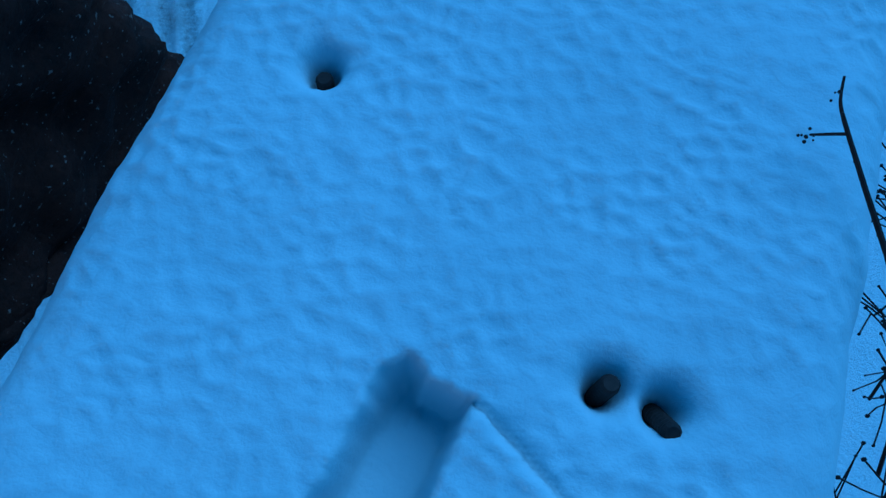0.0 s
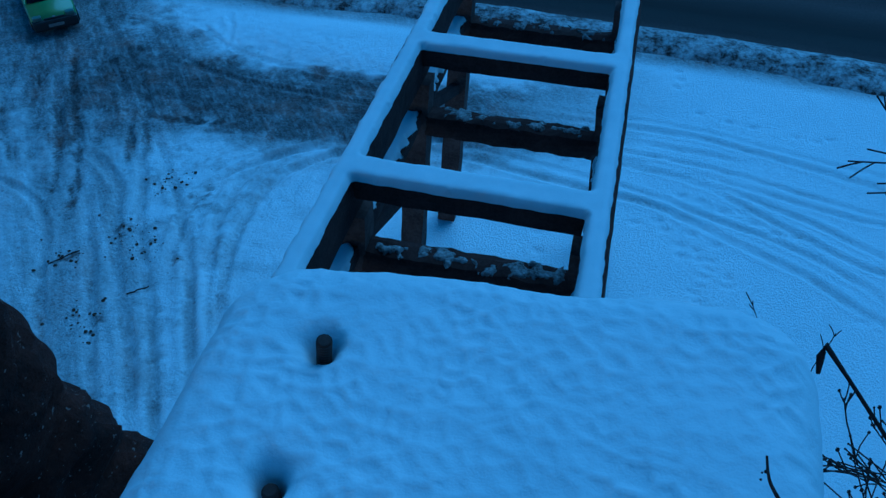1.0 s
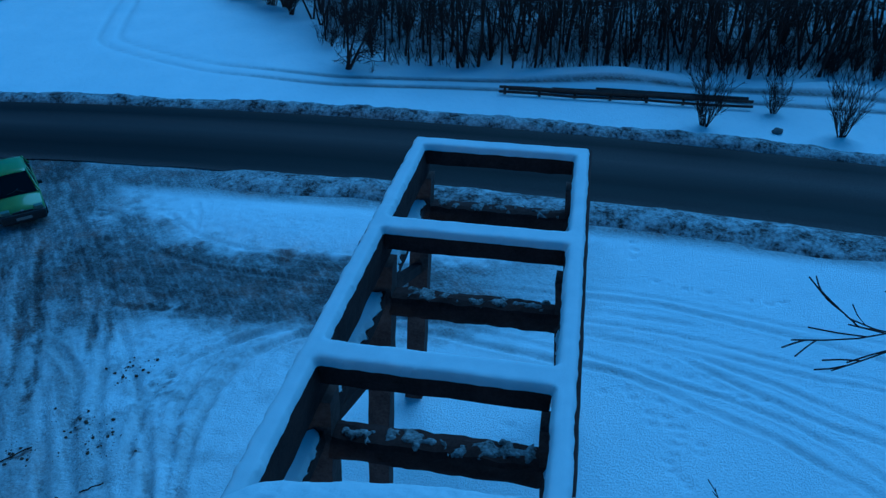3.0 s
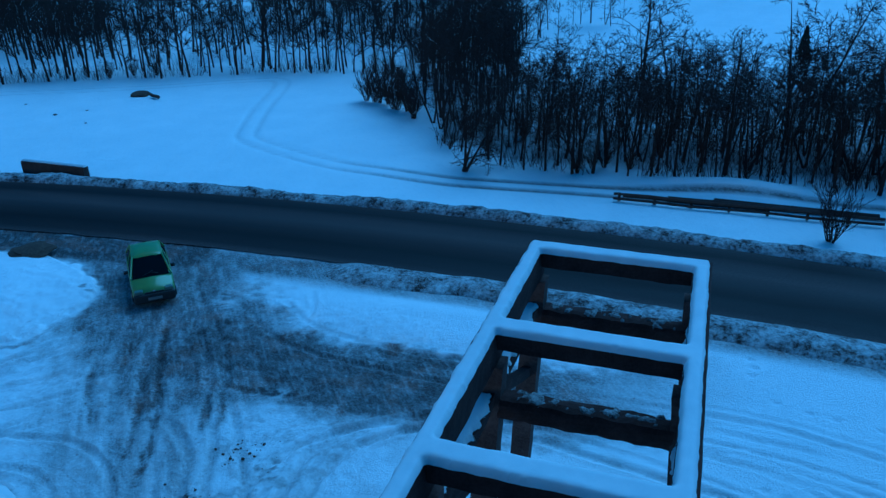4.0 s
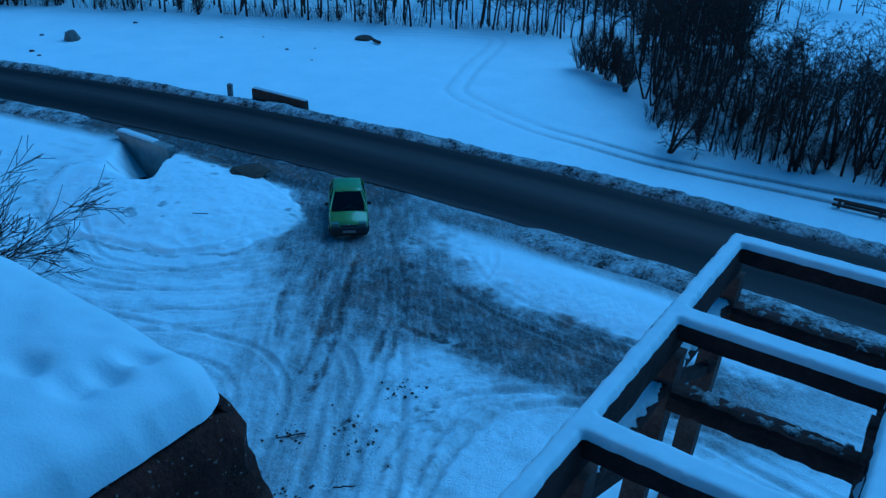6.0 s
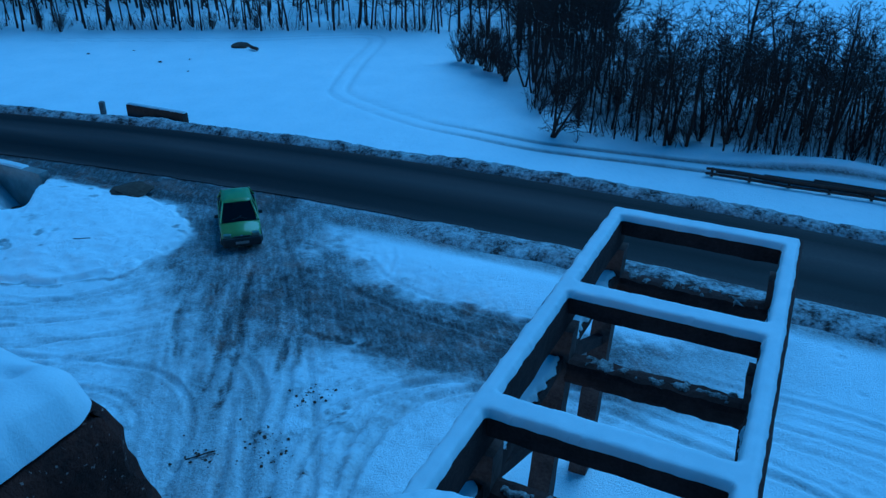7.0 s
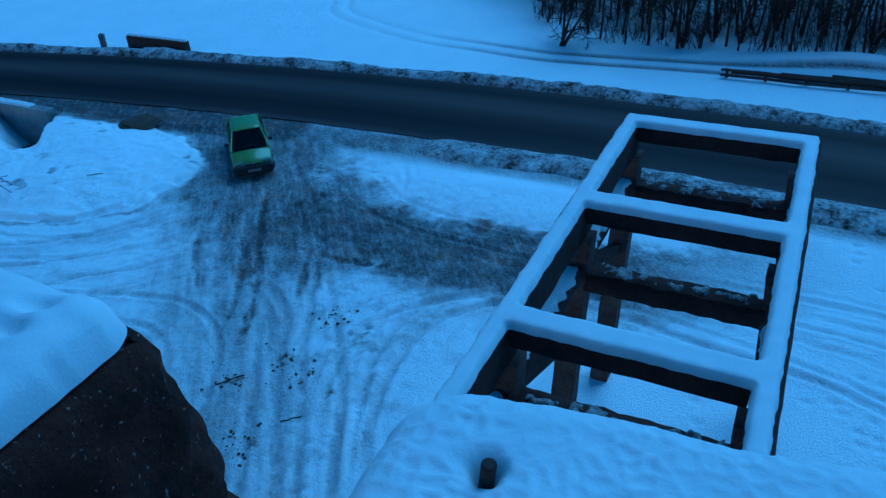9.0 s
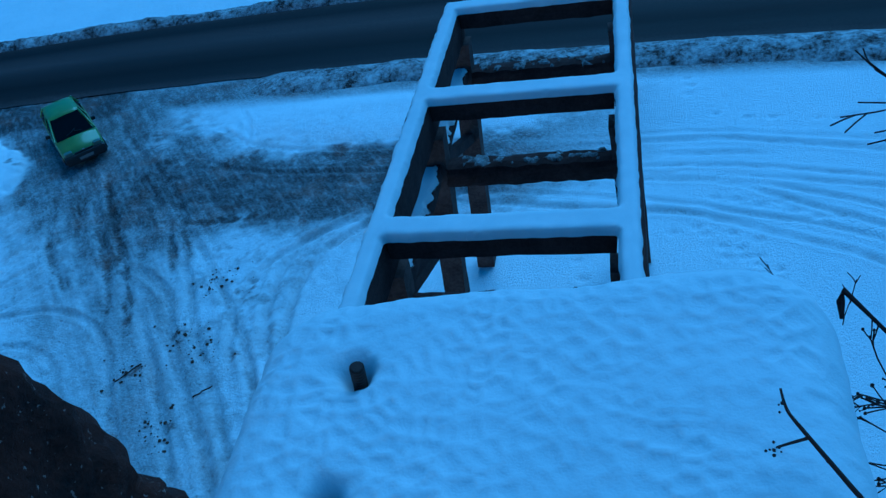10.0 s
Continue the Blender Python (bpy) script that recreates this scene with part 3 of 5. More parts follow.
# ---- the concrete trestle below the platform ----
RAIL_Z, BEAM_YS = 8.17, (0.58, 3.50, 6.45, 9.38)
trestle = empty("trestle", 0, 4, 0)
tagged(trestle, "tall dark weathered concrete trestle of rails, cross beams and legs", "trestle")
trestle.matrix_world = Matrix.Identity(4)
for sx in (-1, 1):
    a, b = (-1.575, -1.30) if sx < 0 else (1.315, 1.61)
    part("side_rail", rough_box(a, b, -1.62, 9.66, 7.56, RAIL_Z, 0.16, 0.012, 3.0, 0.015, sx), DARK_CONCRETE, trestle)
    part("lower_rail", rough_box(a - 0.01, b + 0.01, -1.62, 9.5, 6.88, 7.12, 0.16, 0.02, 3.0, 0.02, sx + 5), DARK_CONCRETE, trestle)
    for yb in BEAM_YS:
        a2, b2 = sorted((sx * 1.18, sx * 1.585))
        bm = rough_box(a2, b2, yb - 0.19, yb + 0.19, 2.1, 7.58, 0.2, 0.014, 2.0, 0.02, yb + sx)
        for v in bm.verts:
            v.co.x += sx * 0.055 * (7.58 - v.co.z)
        part("leg", bm, LEG_CONCRETE, trestle)
    for y0, y1 in zip(BEAM_YS[:-1], BEAM_YS[1:]):
        bm = rough_box(-0.09, 0.09, 0, 1, -0.10, 0.10, 0.2, 0.01, 3.0, 0.01, y0)
        p, q = Vector((sx * 1.44, y0 + 0.1, 6.9)), Vector((sx * 1.50, y1 - 0.1, 5.6))
        v = q - p
        m = Matrix.Translation(p) @ v.to_track_quat("Y", "Z").to_matrix().to_4x4() @ Matrix.Diagonal((1, v.length, 1, 1))
        bmesh.ops.transform(bm, matrix=m, verts=bm.verts)
        part("brace", bm, DARK_CONCRETE, trestle)
for n, yb in enumerate(BEAM_YS):
    part("cross_beam", rough_box(-1.30, 1.30, yb - 0.19, yb + 0.19, 7.85, RAIL_Z - 0.01, 0.12, 0.014, 3.0, 0.015, yb), DARK_CONCRETE, trestle)
    part("lower_beam", rough_box(-1.31, 1.31, yb - 0.19, yb + 0.16, 6.64, 7.02, 0.09, 0.035, 4.0, 0.02, yb + 9), DARK_CONCRETE, trestle)


def ladder_snow(x0, x1, y0, y1, holes, top, thick, cell, edge, name, wobble=0.012, grain=5.0, corner=0.07):
    """A snow layer with rounded edges over an outline with rounded holes in it."""
    xs, ys = np.arange(x0 - 0.06, x1 + 0.06, cell), np.arange(y0 - 0.06, y1 + 0.06, cell)

    def inside(x, y):
        def rr(cx, cy, hx, hy, r):
            qx, qy = np.abs(x - cx) - hx + r, np.abs(y - cy) - hy + r
            return np.hypot(np.maximum(qx, 0), np.maximum(qy, 0)) + np.minimum(np.maximum(qx, qy), 0) - r
        d = -rr((x0 + x1) / 2, (y0 + y1) / 2, (x1 - x0) / 2, (y1 - y0) / 2, corner)
        for a, b, c, e in holes:
            d = np.minimum(d, rr((a + b) / 2, (c + e) / 2, (b - a) / 2, (e - c) / 2, 0.05))
        return d + wobble * (fbm(x * grain, y * grain, 4) - (0.47 if wobble < 0.1 else 0.57)) * 2

    X, Y = np.meshgrid(xs, ys)
    D = inside(X, Y)
    i = np.arange(X.size).reshape(X.shape)
    quads = np.stack([i[:-1, :-1], i[:-1, 1:], i[1:, 1:], i[1:, :-1]], -1).reshape(-1, 4)
    keep = (D.ravel()[quads] > -0.3 * cell).all(1)
    quads = quads[keep]
    used = np.unique(quads)
    x, y = X.ravel()[used], Y.ravel()[used]
    counts = np.bincount(quads.ravel(), minlength=X.size)[used]
    rim = counts < 4
    e = 1e-3
    for _ in range(3):
        d = inside(x, y)
        gx_, gy_ = (inside(x + e, y) - d) / e, (inside(x, y + e) - d) / e
        g2 = np.maximum(gx_**2 + gy_**2, 0.2)
        x, y = np.where(rim, x - d * gx_ / g2, x), np.where(rim, y - d * gy_ / g2, y)
    d = np.clip(inside(x, y), 0, None)
    q = 1 - np.clip(d / edge, 0, 1)
    h = thick * np.sqrt(np.clip(1 - q * q, 0, 1))
    z = top - 0.035 + (h + 0.035 * (d > 0)) + 0.018 * (fbm(x * 3, y * 3) - 0.5) * np.clip(d / edge, 0, 1)
    z = np.where(rim, top - 0.03, z)
    back = np.full(X.size, -1)
    back[used] = np.arange(len(used))
    me = bpy.data.meshes.new(name)
    me.from_pydata(np.stack([x, y, z], -1).tolist(), [], back[quads].tolist())
    me.polygons.foreach_set("use_smooth", np.ones(len(quads), bool))
    me.update()
    return me


holes = [(-1.295, 1.31, a + 0.20, b - 0.20) for a, b in zip(BEAM_YS[:-1], BEAM_YS[1:])] + [(-1.295, 1.31, -1.5, 0.38)]
cover = link_mesh("snow_cover", ladder_snow(-1.56, 1.565, -1.62, 9.56, holes, RAIL_Z, 0.080, 0.026, 0.10, "snow_cover", 0.022, 6.0), None, (SNOW,))
tagged(cover, "smooth rounded layer of snow on the trestle's top", "snow", kind="stuff")
for sx in (-1, 1):
    for y0, y1 in zip(BEAM_YS[:-1], BEAM_YS[1:]):
        a, b = sorted((sx * 1.31, sx * 1.57))
        lower = link_mesh("snow_strip", ladder_snow(a, b, y0 + 0.25, y1 - 0.24, [], 7.12, 0.06, 0.024, 0.06, "snow_strip", 0.095, 7.0), None, (SNOW,))
        tagged(lower, "narrow strip of snow lying on the lower rail", "snow", kind="stuff")
for yb in BEAM_YS:
    me = ladder_snow(-1.12, 1.16, yb - 0.14, yb + 0.10, [], 7.03, 0.014, 0.018, 0.02, "snow_strip", 0.30, 9.0)
    tagged(link_mesh("snow_strip", me, None, (THIN_SNOW,)), "ragged thin snow left on the rough lower beam", "snow", kind="stuff")

for ob in set(scene.objects) - plan_far:
    if ob.type == "MESH":
        for v in ob.data.vertices:
            v.co.x += 0.008 * (6.65 - v.co.y) * min(1.0, max(0.0, (v.co.x + 1.3) / 2.6))

# ---- the pier that carries the camera, its snow and anchor bolts ----
pier = tagged(empty("pier", 1.25, -2.9, 0), "tall dark weathered concrete pier under deep snow", "pier")
pier.matrix_world = Matrix.Identity(4)
part("shaft", rough_box(0.62, 1.90, -4.1, -1.78, 2.0, 11.86, 0.3, 0.03, 1.5, 0.03, 3.0), ROCK_CONCRETE, pier)
part("cap_stone", rough_box(0.58, 1.94, -4.15, -1.74, 11.7, 12.02, 0.15, 0.02, 3.0, 0.03, 6.0), ROCK_CONCRETE, pier)

# foot and head of each bolt, depth of its well
BOLTS = [((0.812, -1.982, 12.19), (0.836, -2.002, 12.338), 0.085), ((0.826, -2.322, 12.10), (0.828, -2.325, 12.245), 0.11), ((1.518, -2.752, 12.15), (1.527, -2.744, 12.285), 0.095), ((1.624, -2.748, 12.19), (1.646, -2.79, 12.275), 0.095)]


def pier_snow(X, Y):
    """Old snow on the pier, pitted by melting, with wells round the bolts and a broken piece."""
    cx, cy, hx, hy = 1.225, -2.855, 0.755, 1.335
    wob = 0.05 * (fbm(X * 3, Y * 3) - 0.5)
    skew = Y - 0.095 * (X - 1.85)
    qx, qy = np.abs(X - cx) - hx + 0.25 + wob, np.abs(skew - cy) - hy + 0.25 + wob
    d = -(np.hypot(np.maximum(qx, 0), np.maximum(qy, 0)) + np.minimum(np.maximum(qx, qy), 0) - 0.25)
    edge = 0.20
    q = 1 - np.clip(d / edge, 0, 1)
    z = 12.02 + 0.27 * np.sqrt(np.clip(1 - q**2.4, 0, 1)) + 0.025 * (fbm(X * 2, Y * 2) - 0.5)
    # melt pits
    pits = np.zeros_like(X)
    warp_x, warp_y = X + 0.022 * (vnoise(X * 16, Y * 16) - 0.5) + 0.008 * vnoise(X * 45, Y * 45), Y + 0.022 * (vnoise(X * 16 + 40, Y * 16) - 0.5) + 0.008 * vnoise(X * 45, Y * 45 + 9)
    for r, c in np.ndindex(X.shape):
        if d[r, c] > 0:
            dist, _ = noise.voronoi(Vector((warp_x[r, c] * 19, warp_y[r, c] * 19, 0.3)))
            pits[r, c] = (dist[0] / max(dist[1], 1e-4)) ** 2.2
    soft = vnoise(X * 7 + 3, Y * 7)
    z += (0.0035 + 0.0085 * soft) * (pits - 0.4) * np.clip(d / 0.1, 0, 1) + 0.006 * (fbm(X * 26, Y * 26, 3) - 0.45)
    for (bx, by, _), _, well in BOLTS:
        rr = np.hypot(X - bx, Y - by)
        z -= well * (0.45 * np.exp(-(rr / 0.052) ** 3.0) + 0.8 * np.exp(-(rr / 0.030) ** 3.0))
    # a torn hollow and a lifted slab of crust
    ragged = 0.022 * (fbm(X * 22, Y * 22) - 0.5)

    def within(corners):
        out = np.full(X.shape, 1e9)
        for (ax, ay), (ex, ey) in zip(corners, corners[1:] + corners[:1]):
            ln = math.hypot(ex - ax, ey - ay)
            out = np.minimum(out, ((X - ax) * (ey - ay) - (Y - ay) * (ex - ax)) / ln)
        return out + ragged

    hollow = np.maximum(within([(1.153, -2.847), (1.193, -2.807), (1.228, -2.822), (1.243, -2.852), (1.258, -3.2), (1.108, -3.2)]), within([(1.208, -2.832), (1.318, -2.847), (1.288, -3.2), (1.148, -3.2)]))
    z = z + (12.13 + 0.012 * fbm(X * 15, Y * 15) - z) * smoothstep(-0.004, 0.03, hollow)
    crack, _, _ = along(X, Y, [(1.313, -2.847), (1.39, -2.885), (1.47, -2.93), (1.54, -2.975), (1.60, -3.03)])
    z -= 0.018 * np.exp(-(crack / 0.007) ** 2)
    slab = within([(1.313, -2.852), (1.60, -3.01), (1.55, -3.4), (1.278, -3.4)])
    z += np.where(slab > 0, 0.012 - 0.09 * np.clip(-(Y + 2.9), 0, 0.3) * 0.4, 0) * smoothstep(-0.002, 0.004, slab)
    return np.where(d > 0, z, 12.0), None


px, py = np.arange(0.46, 2.05, 0.0085), np.arange(-4.2, -1.58, 0.0085)
SX, SY = np.meshgrid(px, py)
snow_me = grid_mesh("pier_snow", px, py, pier_snow)
pier_snow_ob = link_mesh("snow_cover", snow_me, None, (SNOW,))
bm = bmesh.new()
bm.from_mesh(snow_me)
bmesh.ops.delete(bm, geom=[f for f in bm.faces if all(v.co.z < 12.005 for v in f.verts)], context="FACES")
rim = [e for e in bm.edges if e.is_boundary]
low = bmesh.ops.extrude_edge_only(bm, edges=rim)
for v in low["geom"]:
    if isinstance(v, bmesh.types.BMVert):
        v.co.z -= 0.05
        v.co.x += 0.02 * (1 if v.co.x < 1.25 else -1)
bm.to_mesh(snow_me)
bm.free()
tagged(pier_snow_ob, "deep old snow with small melt pits on the pier", "snow", kind="stuff")


def bolt_bm(length, r=0.018):
    bm = bmesh.new()
    rings = [(0, r)]
    n = int(length / 0.006)
    for k in range(n):
        rings += [(k * 0.006 + 0.002, r * (1.06 if k % 2 else 0.95))]
    rings += [(length - 0.006, r * 0.98), (length - 0.001, r * 0.75)]
    prev = None
    for z, rad in rings:
        ring = [bm.verts.new((rad * math.cos(a), rad * math.sin(a), z)) for a in np.linspace(0, 2 * math.pi, 12, endpoint=False)]
        if prev:
            for k in range(12):
                bm.faces.new([prev[k], prev[(k + 1) % 12], ring[(k + 1) % 12], ring[k]])
        prev = ring
    bm.faces.new(prev)
    return bm


for foot, head, _ in BOLTS:
    way = Vector(head) - Vector(foot)
    me = bpy.data.meshes.new("anchor_bolt")
    bb = bolt_bm(way.length + 0.15)
    bb.to_mesh(me)
    bb.free()
    ob = link_mesh("anchor_bolt", me, None, (RUST,))
    ob.matrix_world = Matrix.Translation(Vector(foot) - way.normalized() * 0.15) @ way.to_track_quat("Z", "X").to_matrix().to_4x4()
    bent = way.normalized().z < 0.95
    tagged(ob, "bent rusty anchor bolt leaning in the snow" if bent else "rusty threaded anchor bolt standing in a melted snow well", "bolt", group="anchor bolts on the pier")

# ---- the broken block beside the pier ----
block = tagged(empty("broken_abutment", -2, -3, 0), "rust-stained broken concrete abutment with snow on top", "abutment")
block.matrix_world = Matrix.Identity(4)


def block_bm():
    bm = rough_box(-3.6, -0.60, -6.2, -1.69, 10.12, 12.1, 0.055, 0.055, 2.4, 0.04, 2.0)
    for v in bm.verts:
        p = v.co
        low_ = min(1.0, max(0.0, (12.1 - p.z) / 1.98))
        ahead = min(1.0, max(0.0, (p.y + 2.6) / 0.9))
        aside = min(1.0, max(0.0, (-0.63 - p.x) / 0.4))
        p.y += ahead * low_ * (0.29 + 0.18 * aside)
        p.x -= 0.07 * max(0.0, 1 - low_ / 0.08) * (p.x > -1.0)
        lump = noise.noise(p * 1.9) * 0.10 + noise.noise(p * 5.0) * 0.05 + noise.noise(p * 9.0) * 0.04
        p.x += lump * min(1.0, low_ * 2.5) * (p.x > -1.0)
        p.y += 0.8 * lump * min(1.0, low_ * 4) * (p.y > -1.9)
        p.z = min(p.z, 12.03)
        if low_ > 0.8:
            p.z += (low_ - 0.8) / 0.2 * 0.55 * max(0.0, -1.95 - p.y)
    return bm


block_part = smooth(part("block", block_bm(), ROCK_CONCRETE, block))
stub_part = part("wall_stub", rough_box(-3.4, -0.9, -6.1, -4.6, 2.0, 10.3, 0.35, 0.05, 1.2, 0.05, 8.0), ROCK_CONCRETE, block)


bs = ladder_snow(-3.63, -0.665, -6.0, -1.68, [], 12.075, 0.17, 0.022, 0.30, "snow_cover", 0.02, 4.0, 0.16)
co = np.empty(len(bs.vertices) * 3, np.float32)
bs.vertices.foreach_get("co", co)
co = co.reshape(-1, 3)
deep_ = smoothstep(12.10, 12.2, co[:, 2])
co[:, 2] += deep_ * (0.09 * (fbm(co[:, 0] * 1.5, co[:, 1] * 1.5) - 0.5) + 0.035 * (fbm(co[:, 0] * 6, co[:, 1] * 6, 3) - 0.5))
for hx_, hy_ in [(-0.94, -1.86), (-0.94, -2.10), (-0.93, -1.99), (-1.16, -2.12), (-1.75, -2.1), (-1.4, -2.6), (-2.2, -2.0)]:
    co[:, 2] -= 0.05 * deep_ * np.exp(-(((co[:, 0] - hx_) / 0.085) ** 2 + ((co[:, 1] - hy_) / 0.055) ** 2) ** 1.5)
bs.vertices.foreach_set("co", co.ravel())
bs.update()
tagged(link_mesh("snow_cover", bs, None, (SNOW,)), "thick soft snow cap on the broken block", "snow", kind="stuff")

for me in (block_part.data, stub_part.data, bs):
    me.transform(Matrix.Translation((0.038, 0.012, 0)))

plan_near = set(scene.objects) - plan_far

# ---- trees ----
def grow(rng, tubes, p, d, length, r, depth, spread, rise, kids, bare=0.12, fine=False):
    """Adds a branch and its side branches to tubes, which are kept by depth."""
    n = (5, 3, 1, 1)[depth] if fine else (5, 3, 2, 1)[depth]
    pts, radii = [p.copy()], [r]
    step = length / n
    for k in range(n):
        d = (d + Vector((rng.uniform(-1, 1), rng.uniform(-1, 1), rng.uniform(-0.6, 0.8))) * (0.08 if depth == 0 else 0.2) + Vector((0, 0, rise * 0.12))).normalized()
        p = p + d * step
        pts.append(p.copy())
        radii.append(max(r * (1 - 0.88 * (k + 1) / n), 0.0009))
    tubes.setdefault(depth, []).append((pts, radii))
    if depth >= len(kids):
        return
    for c in range(kids[depth]):
        q = rng.uniform(bare if depth == 0 else 0.12, 0.98)
        i = min(int(q * n), n - 1)
        at = pts[i].lerp(pts[i + 1], q * n - i)
        ax = (pts[i + 1] - pts[i]).normalized()
        side = Vector((rng.gauss(0, 1), rng.gauss(0, 1), rng.gauss(0, 0.4)))
        side = (side - ax * side.dot(ax)).normalized()
        nd = (ax * math.cos(spread) + side * math.sin(spread)).normalized()
        ln = length * (rng.uniform(0.30, 0.52) if depth == 0 else rng.uniform(0.38, 0.62)) * (1.15 - 0.6 * q)
        grow(rng, tubes, at, nd, ln, max(r * 0.42 * (1.1 - 0.6 * q), 0.0012), depth + 1, spread * rng.uniform(0.8, 1.15), rise, kids, bare, fine)


def spike(verts, faces, p, q, r):
    """Adds a fine twig that tapers to a point."""
    a = (q - p).normalized()
    u = a.orthogonal().normalized() * r
    w = a.cross(u)
    n = len(verts)
    verts += [p + u, p - 0.5 * u + 0.87 * w, p - 0.5 * u - 0.87 * w, q]
    faces += [(n, n + 1, n + 3), (n + 1, n + 2, n + 3), (n + 2, n, n + 3)]


def tree_meshes(seed, height, r, kids, spread, rise, stems=1, thin=1.0, twig=0.014):
    rng_ = random.Random(seed)
    tubes = {}
    for s in range(stems):
        lean = 0.08 if stems == 1 else 0.45
        d = Vector((rng_.uniform(-lean, lean), rng_.uniform(-lean, lean), 1)).normalized()
        grow(rng_, tubes, Vector((rng_.uniform(-0.1, 0.1) * (stems > 1), rng_.uniform(-0.1, 0.1) * (stems > 1), -0.15)), d, height * rng_.uniform(0.85, 1.05), r, 0, spread, rise, kids, 0.12 if stems > 2 else 0.26, True)
    trunk = tube_mesh("trunk", tubes[0], 6)
    verts, faces = [], []
    for dep in sorted(tubes):
        if dep:
            for pts, radii in tubes[dep]:
                if dep == len(kids):
                    spike(verts, faces, pts[0], pts[-1], twig)
                else:
                    tube(verts, faces, pts, [max(v * thin, 0.009) for v in radii], 3)
    crown = bpy.data.meshes.new("crown")
    crown.from_pydata(verts, [], faces)
    trunk.materials.append(BARK)
    crown.materials.append(TWIG)
    return trunk, crown


def tree_thing(name, meshes, x, y, z, rz, s, label, category, group=""):
    top = new(name)
    top.matrix_world = Matrix.Translation((x, y, z)) @ pose(0, 0, 0, 0, 0, rz) @ Matrix.Diagonal((s, s, s, 1))
    for n, me in zip(("trunk", "crown"), meshes):
        new(n, me).parent = top
    return tagged(top, label, category, group=group)


def ground_z(x, y):
    z, _ = ground_fields(np.array([[x]], float), np.array([[y]], float))
    return float(z[0, 0])


KINDS = [tree_meshes(10 + k, 7.0, 0.075 + 0.014 * (k % 3), (11, 7, 6) if k < 5 else (6, 7, 6), 0.90 + 0.07 * (k % 4), 0.45, 1 if k < 5 else 2, 0.8) for k in range(8)]
LOW_TREE = tree_meshes(77, 2.7, 0.065, (10, 7, 6), 1.15, 0.25, 3, 0.8, 0.009)
for me in LOW_TREE:
    me.transform(Matrix.Diagonal((1.5, 1.5, 1.3, 1.0)))
SHRUBS = [tree_meshes(40 + k, 2.3, 0.022, (7, 6), 0.55, 0.8, 15, 0.7, 0.008) for k in range(3)]



def edge_y(x):
    return float(np.interp(x, [p[0] for p in EDGE], [p[1] for p in EDGE]))


rng = random.Random(21)
spots = []
for _ in range(16000):
    x = rng.uniform(-100, 50)
    near_ = -24 < x < 50
    if near_:
        y = edge_y(x) + rng.random() ** 1.2 * 30
        if x > 1.4 - 0.25 * (y + 3.1) and y > edge_y(x) + 11.5:
            continue
        if noise.noise((x * 0.22, y * 0.22, 9.0)) < -0.32 and y < edge_y(x) + 6:
            continue
    elif rng.random() < 0.4:
        y = edge_y(x) + rng.random() ** 2 * 8
        if noise.noise((x * 0.16, 3.0, 0.0)) < rng.uniform(-0.7, 0.1):
            continue
    else:
        y = edge_y(x) + rng.uniform(14, 44)
        if noise.noise((x * 0.06, y * 0.06, 5.0)) < -0.25:
            continue
    gap = (0.95 if x > -9 else 1.12) if near_ else 1.5
    if all((x - a) ** 2 + (y - b) ** 2 > gap**2 for a, b in spots):
        spots.append((x, y))
    if len(spots) >= 1150:
        break
spots.sort(key=lambda p: math.hypot(p[0], p[1]))
far_verts, far_faces = [], []
for n, (x, y) in enumerate(spots):
    s = rng.uniform(0.58, 0.90) if x > -24 else rng.uniform(0.65, 1.25)
    if x > -8:
        s *= 1.05
    if x > -24 and rng.random() < 0.08:
        s *= 1.4
    if n < 285:
        tree_thing("bare_tree", rng.choice(KINDS), x, y, ground_z(x, y), rng.uniform(0, 360), s,
                   "slender bare dark tree in the winter wood", "tree", "trees of the wood")
    else:
        m = Matrix.Translation((x, y, ground_z(x, y))) @ pose(0, 0, 0, 0, 0, rng.uniform(0, 360)) @ Matrix.Diagonal((s, s, s, 1))
        pick, tubes = random.Random(n), {}
        grow(pick, tubes, Vector((0, 0, -0.1)), Vector((pick.uniform(-0.1, 0.1), pick.uniform(-0.1, 0.1), 1)), 7.2, 0.07 + 0.014 * (n % 4), 0, 0.95, 0.5, (11, 12), 0.24)
        for dep in tubes:
            for pts, radii in tubes[dep]:
                if dep == 2:
                    spike(far_verts, far_faces, m @ pts[0], m @ pts[-1], 0.026)
                else:
                    tube(far_verts, far_faces, [m @ p for p in pts], [max(v * 1.0, 0.010) for v in radii], 4 if dep == 0 else 3)
me = bpy.data.meshes.new("far_wood")
me.from_pydata(far_verts, [], far_faces)
tagged(link_mesh("far_wood", me, None, (BARK,)), "distant bare trees at the back of the wood", "trees", kind="stuff")

for k in range(56):
    x = rng.uniform(-98, -24) if k < 18 else rng.uniform(-18, 36)
    y = edge_y(x) + rng.uniform(-0.3, 2.0 if k < 40 else 7.0)
    tree_thing("shrub", rng.choice(SHRUBS), x, y, ground_z(x, y), rng.uniform(0, 360), rng.uniform(0.45, 0.95), "low dark bare shrub under the trees", "shrub", "shrubs under the trees")
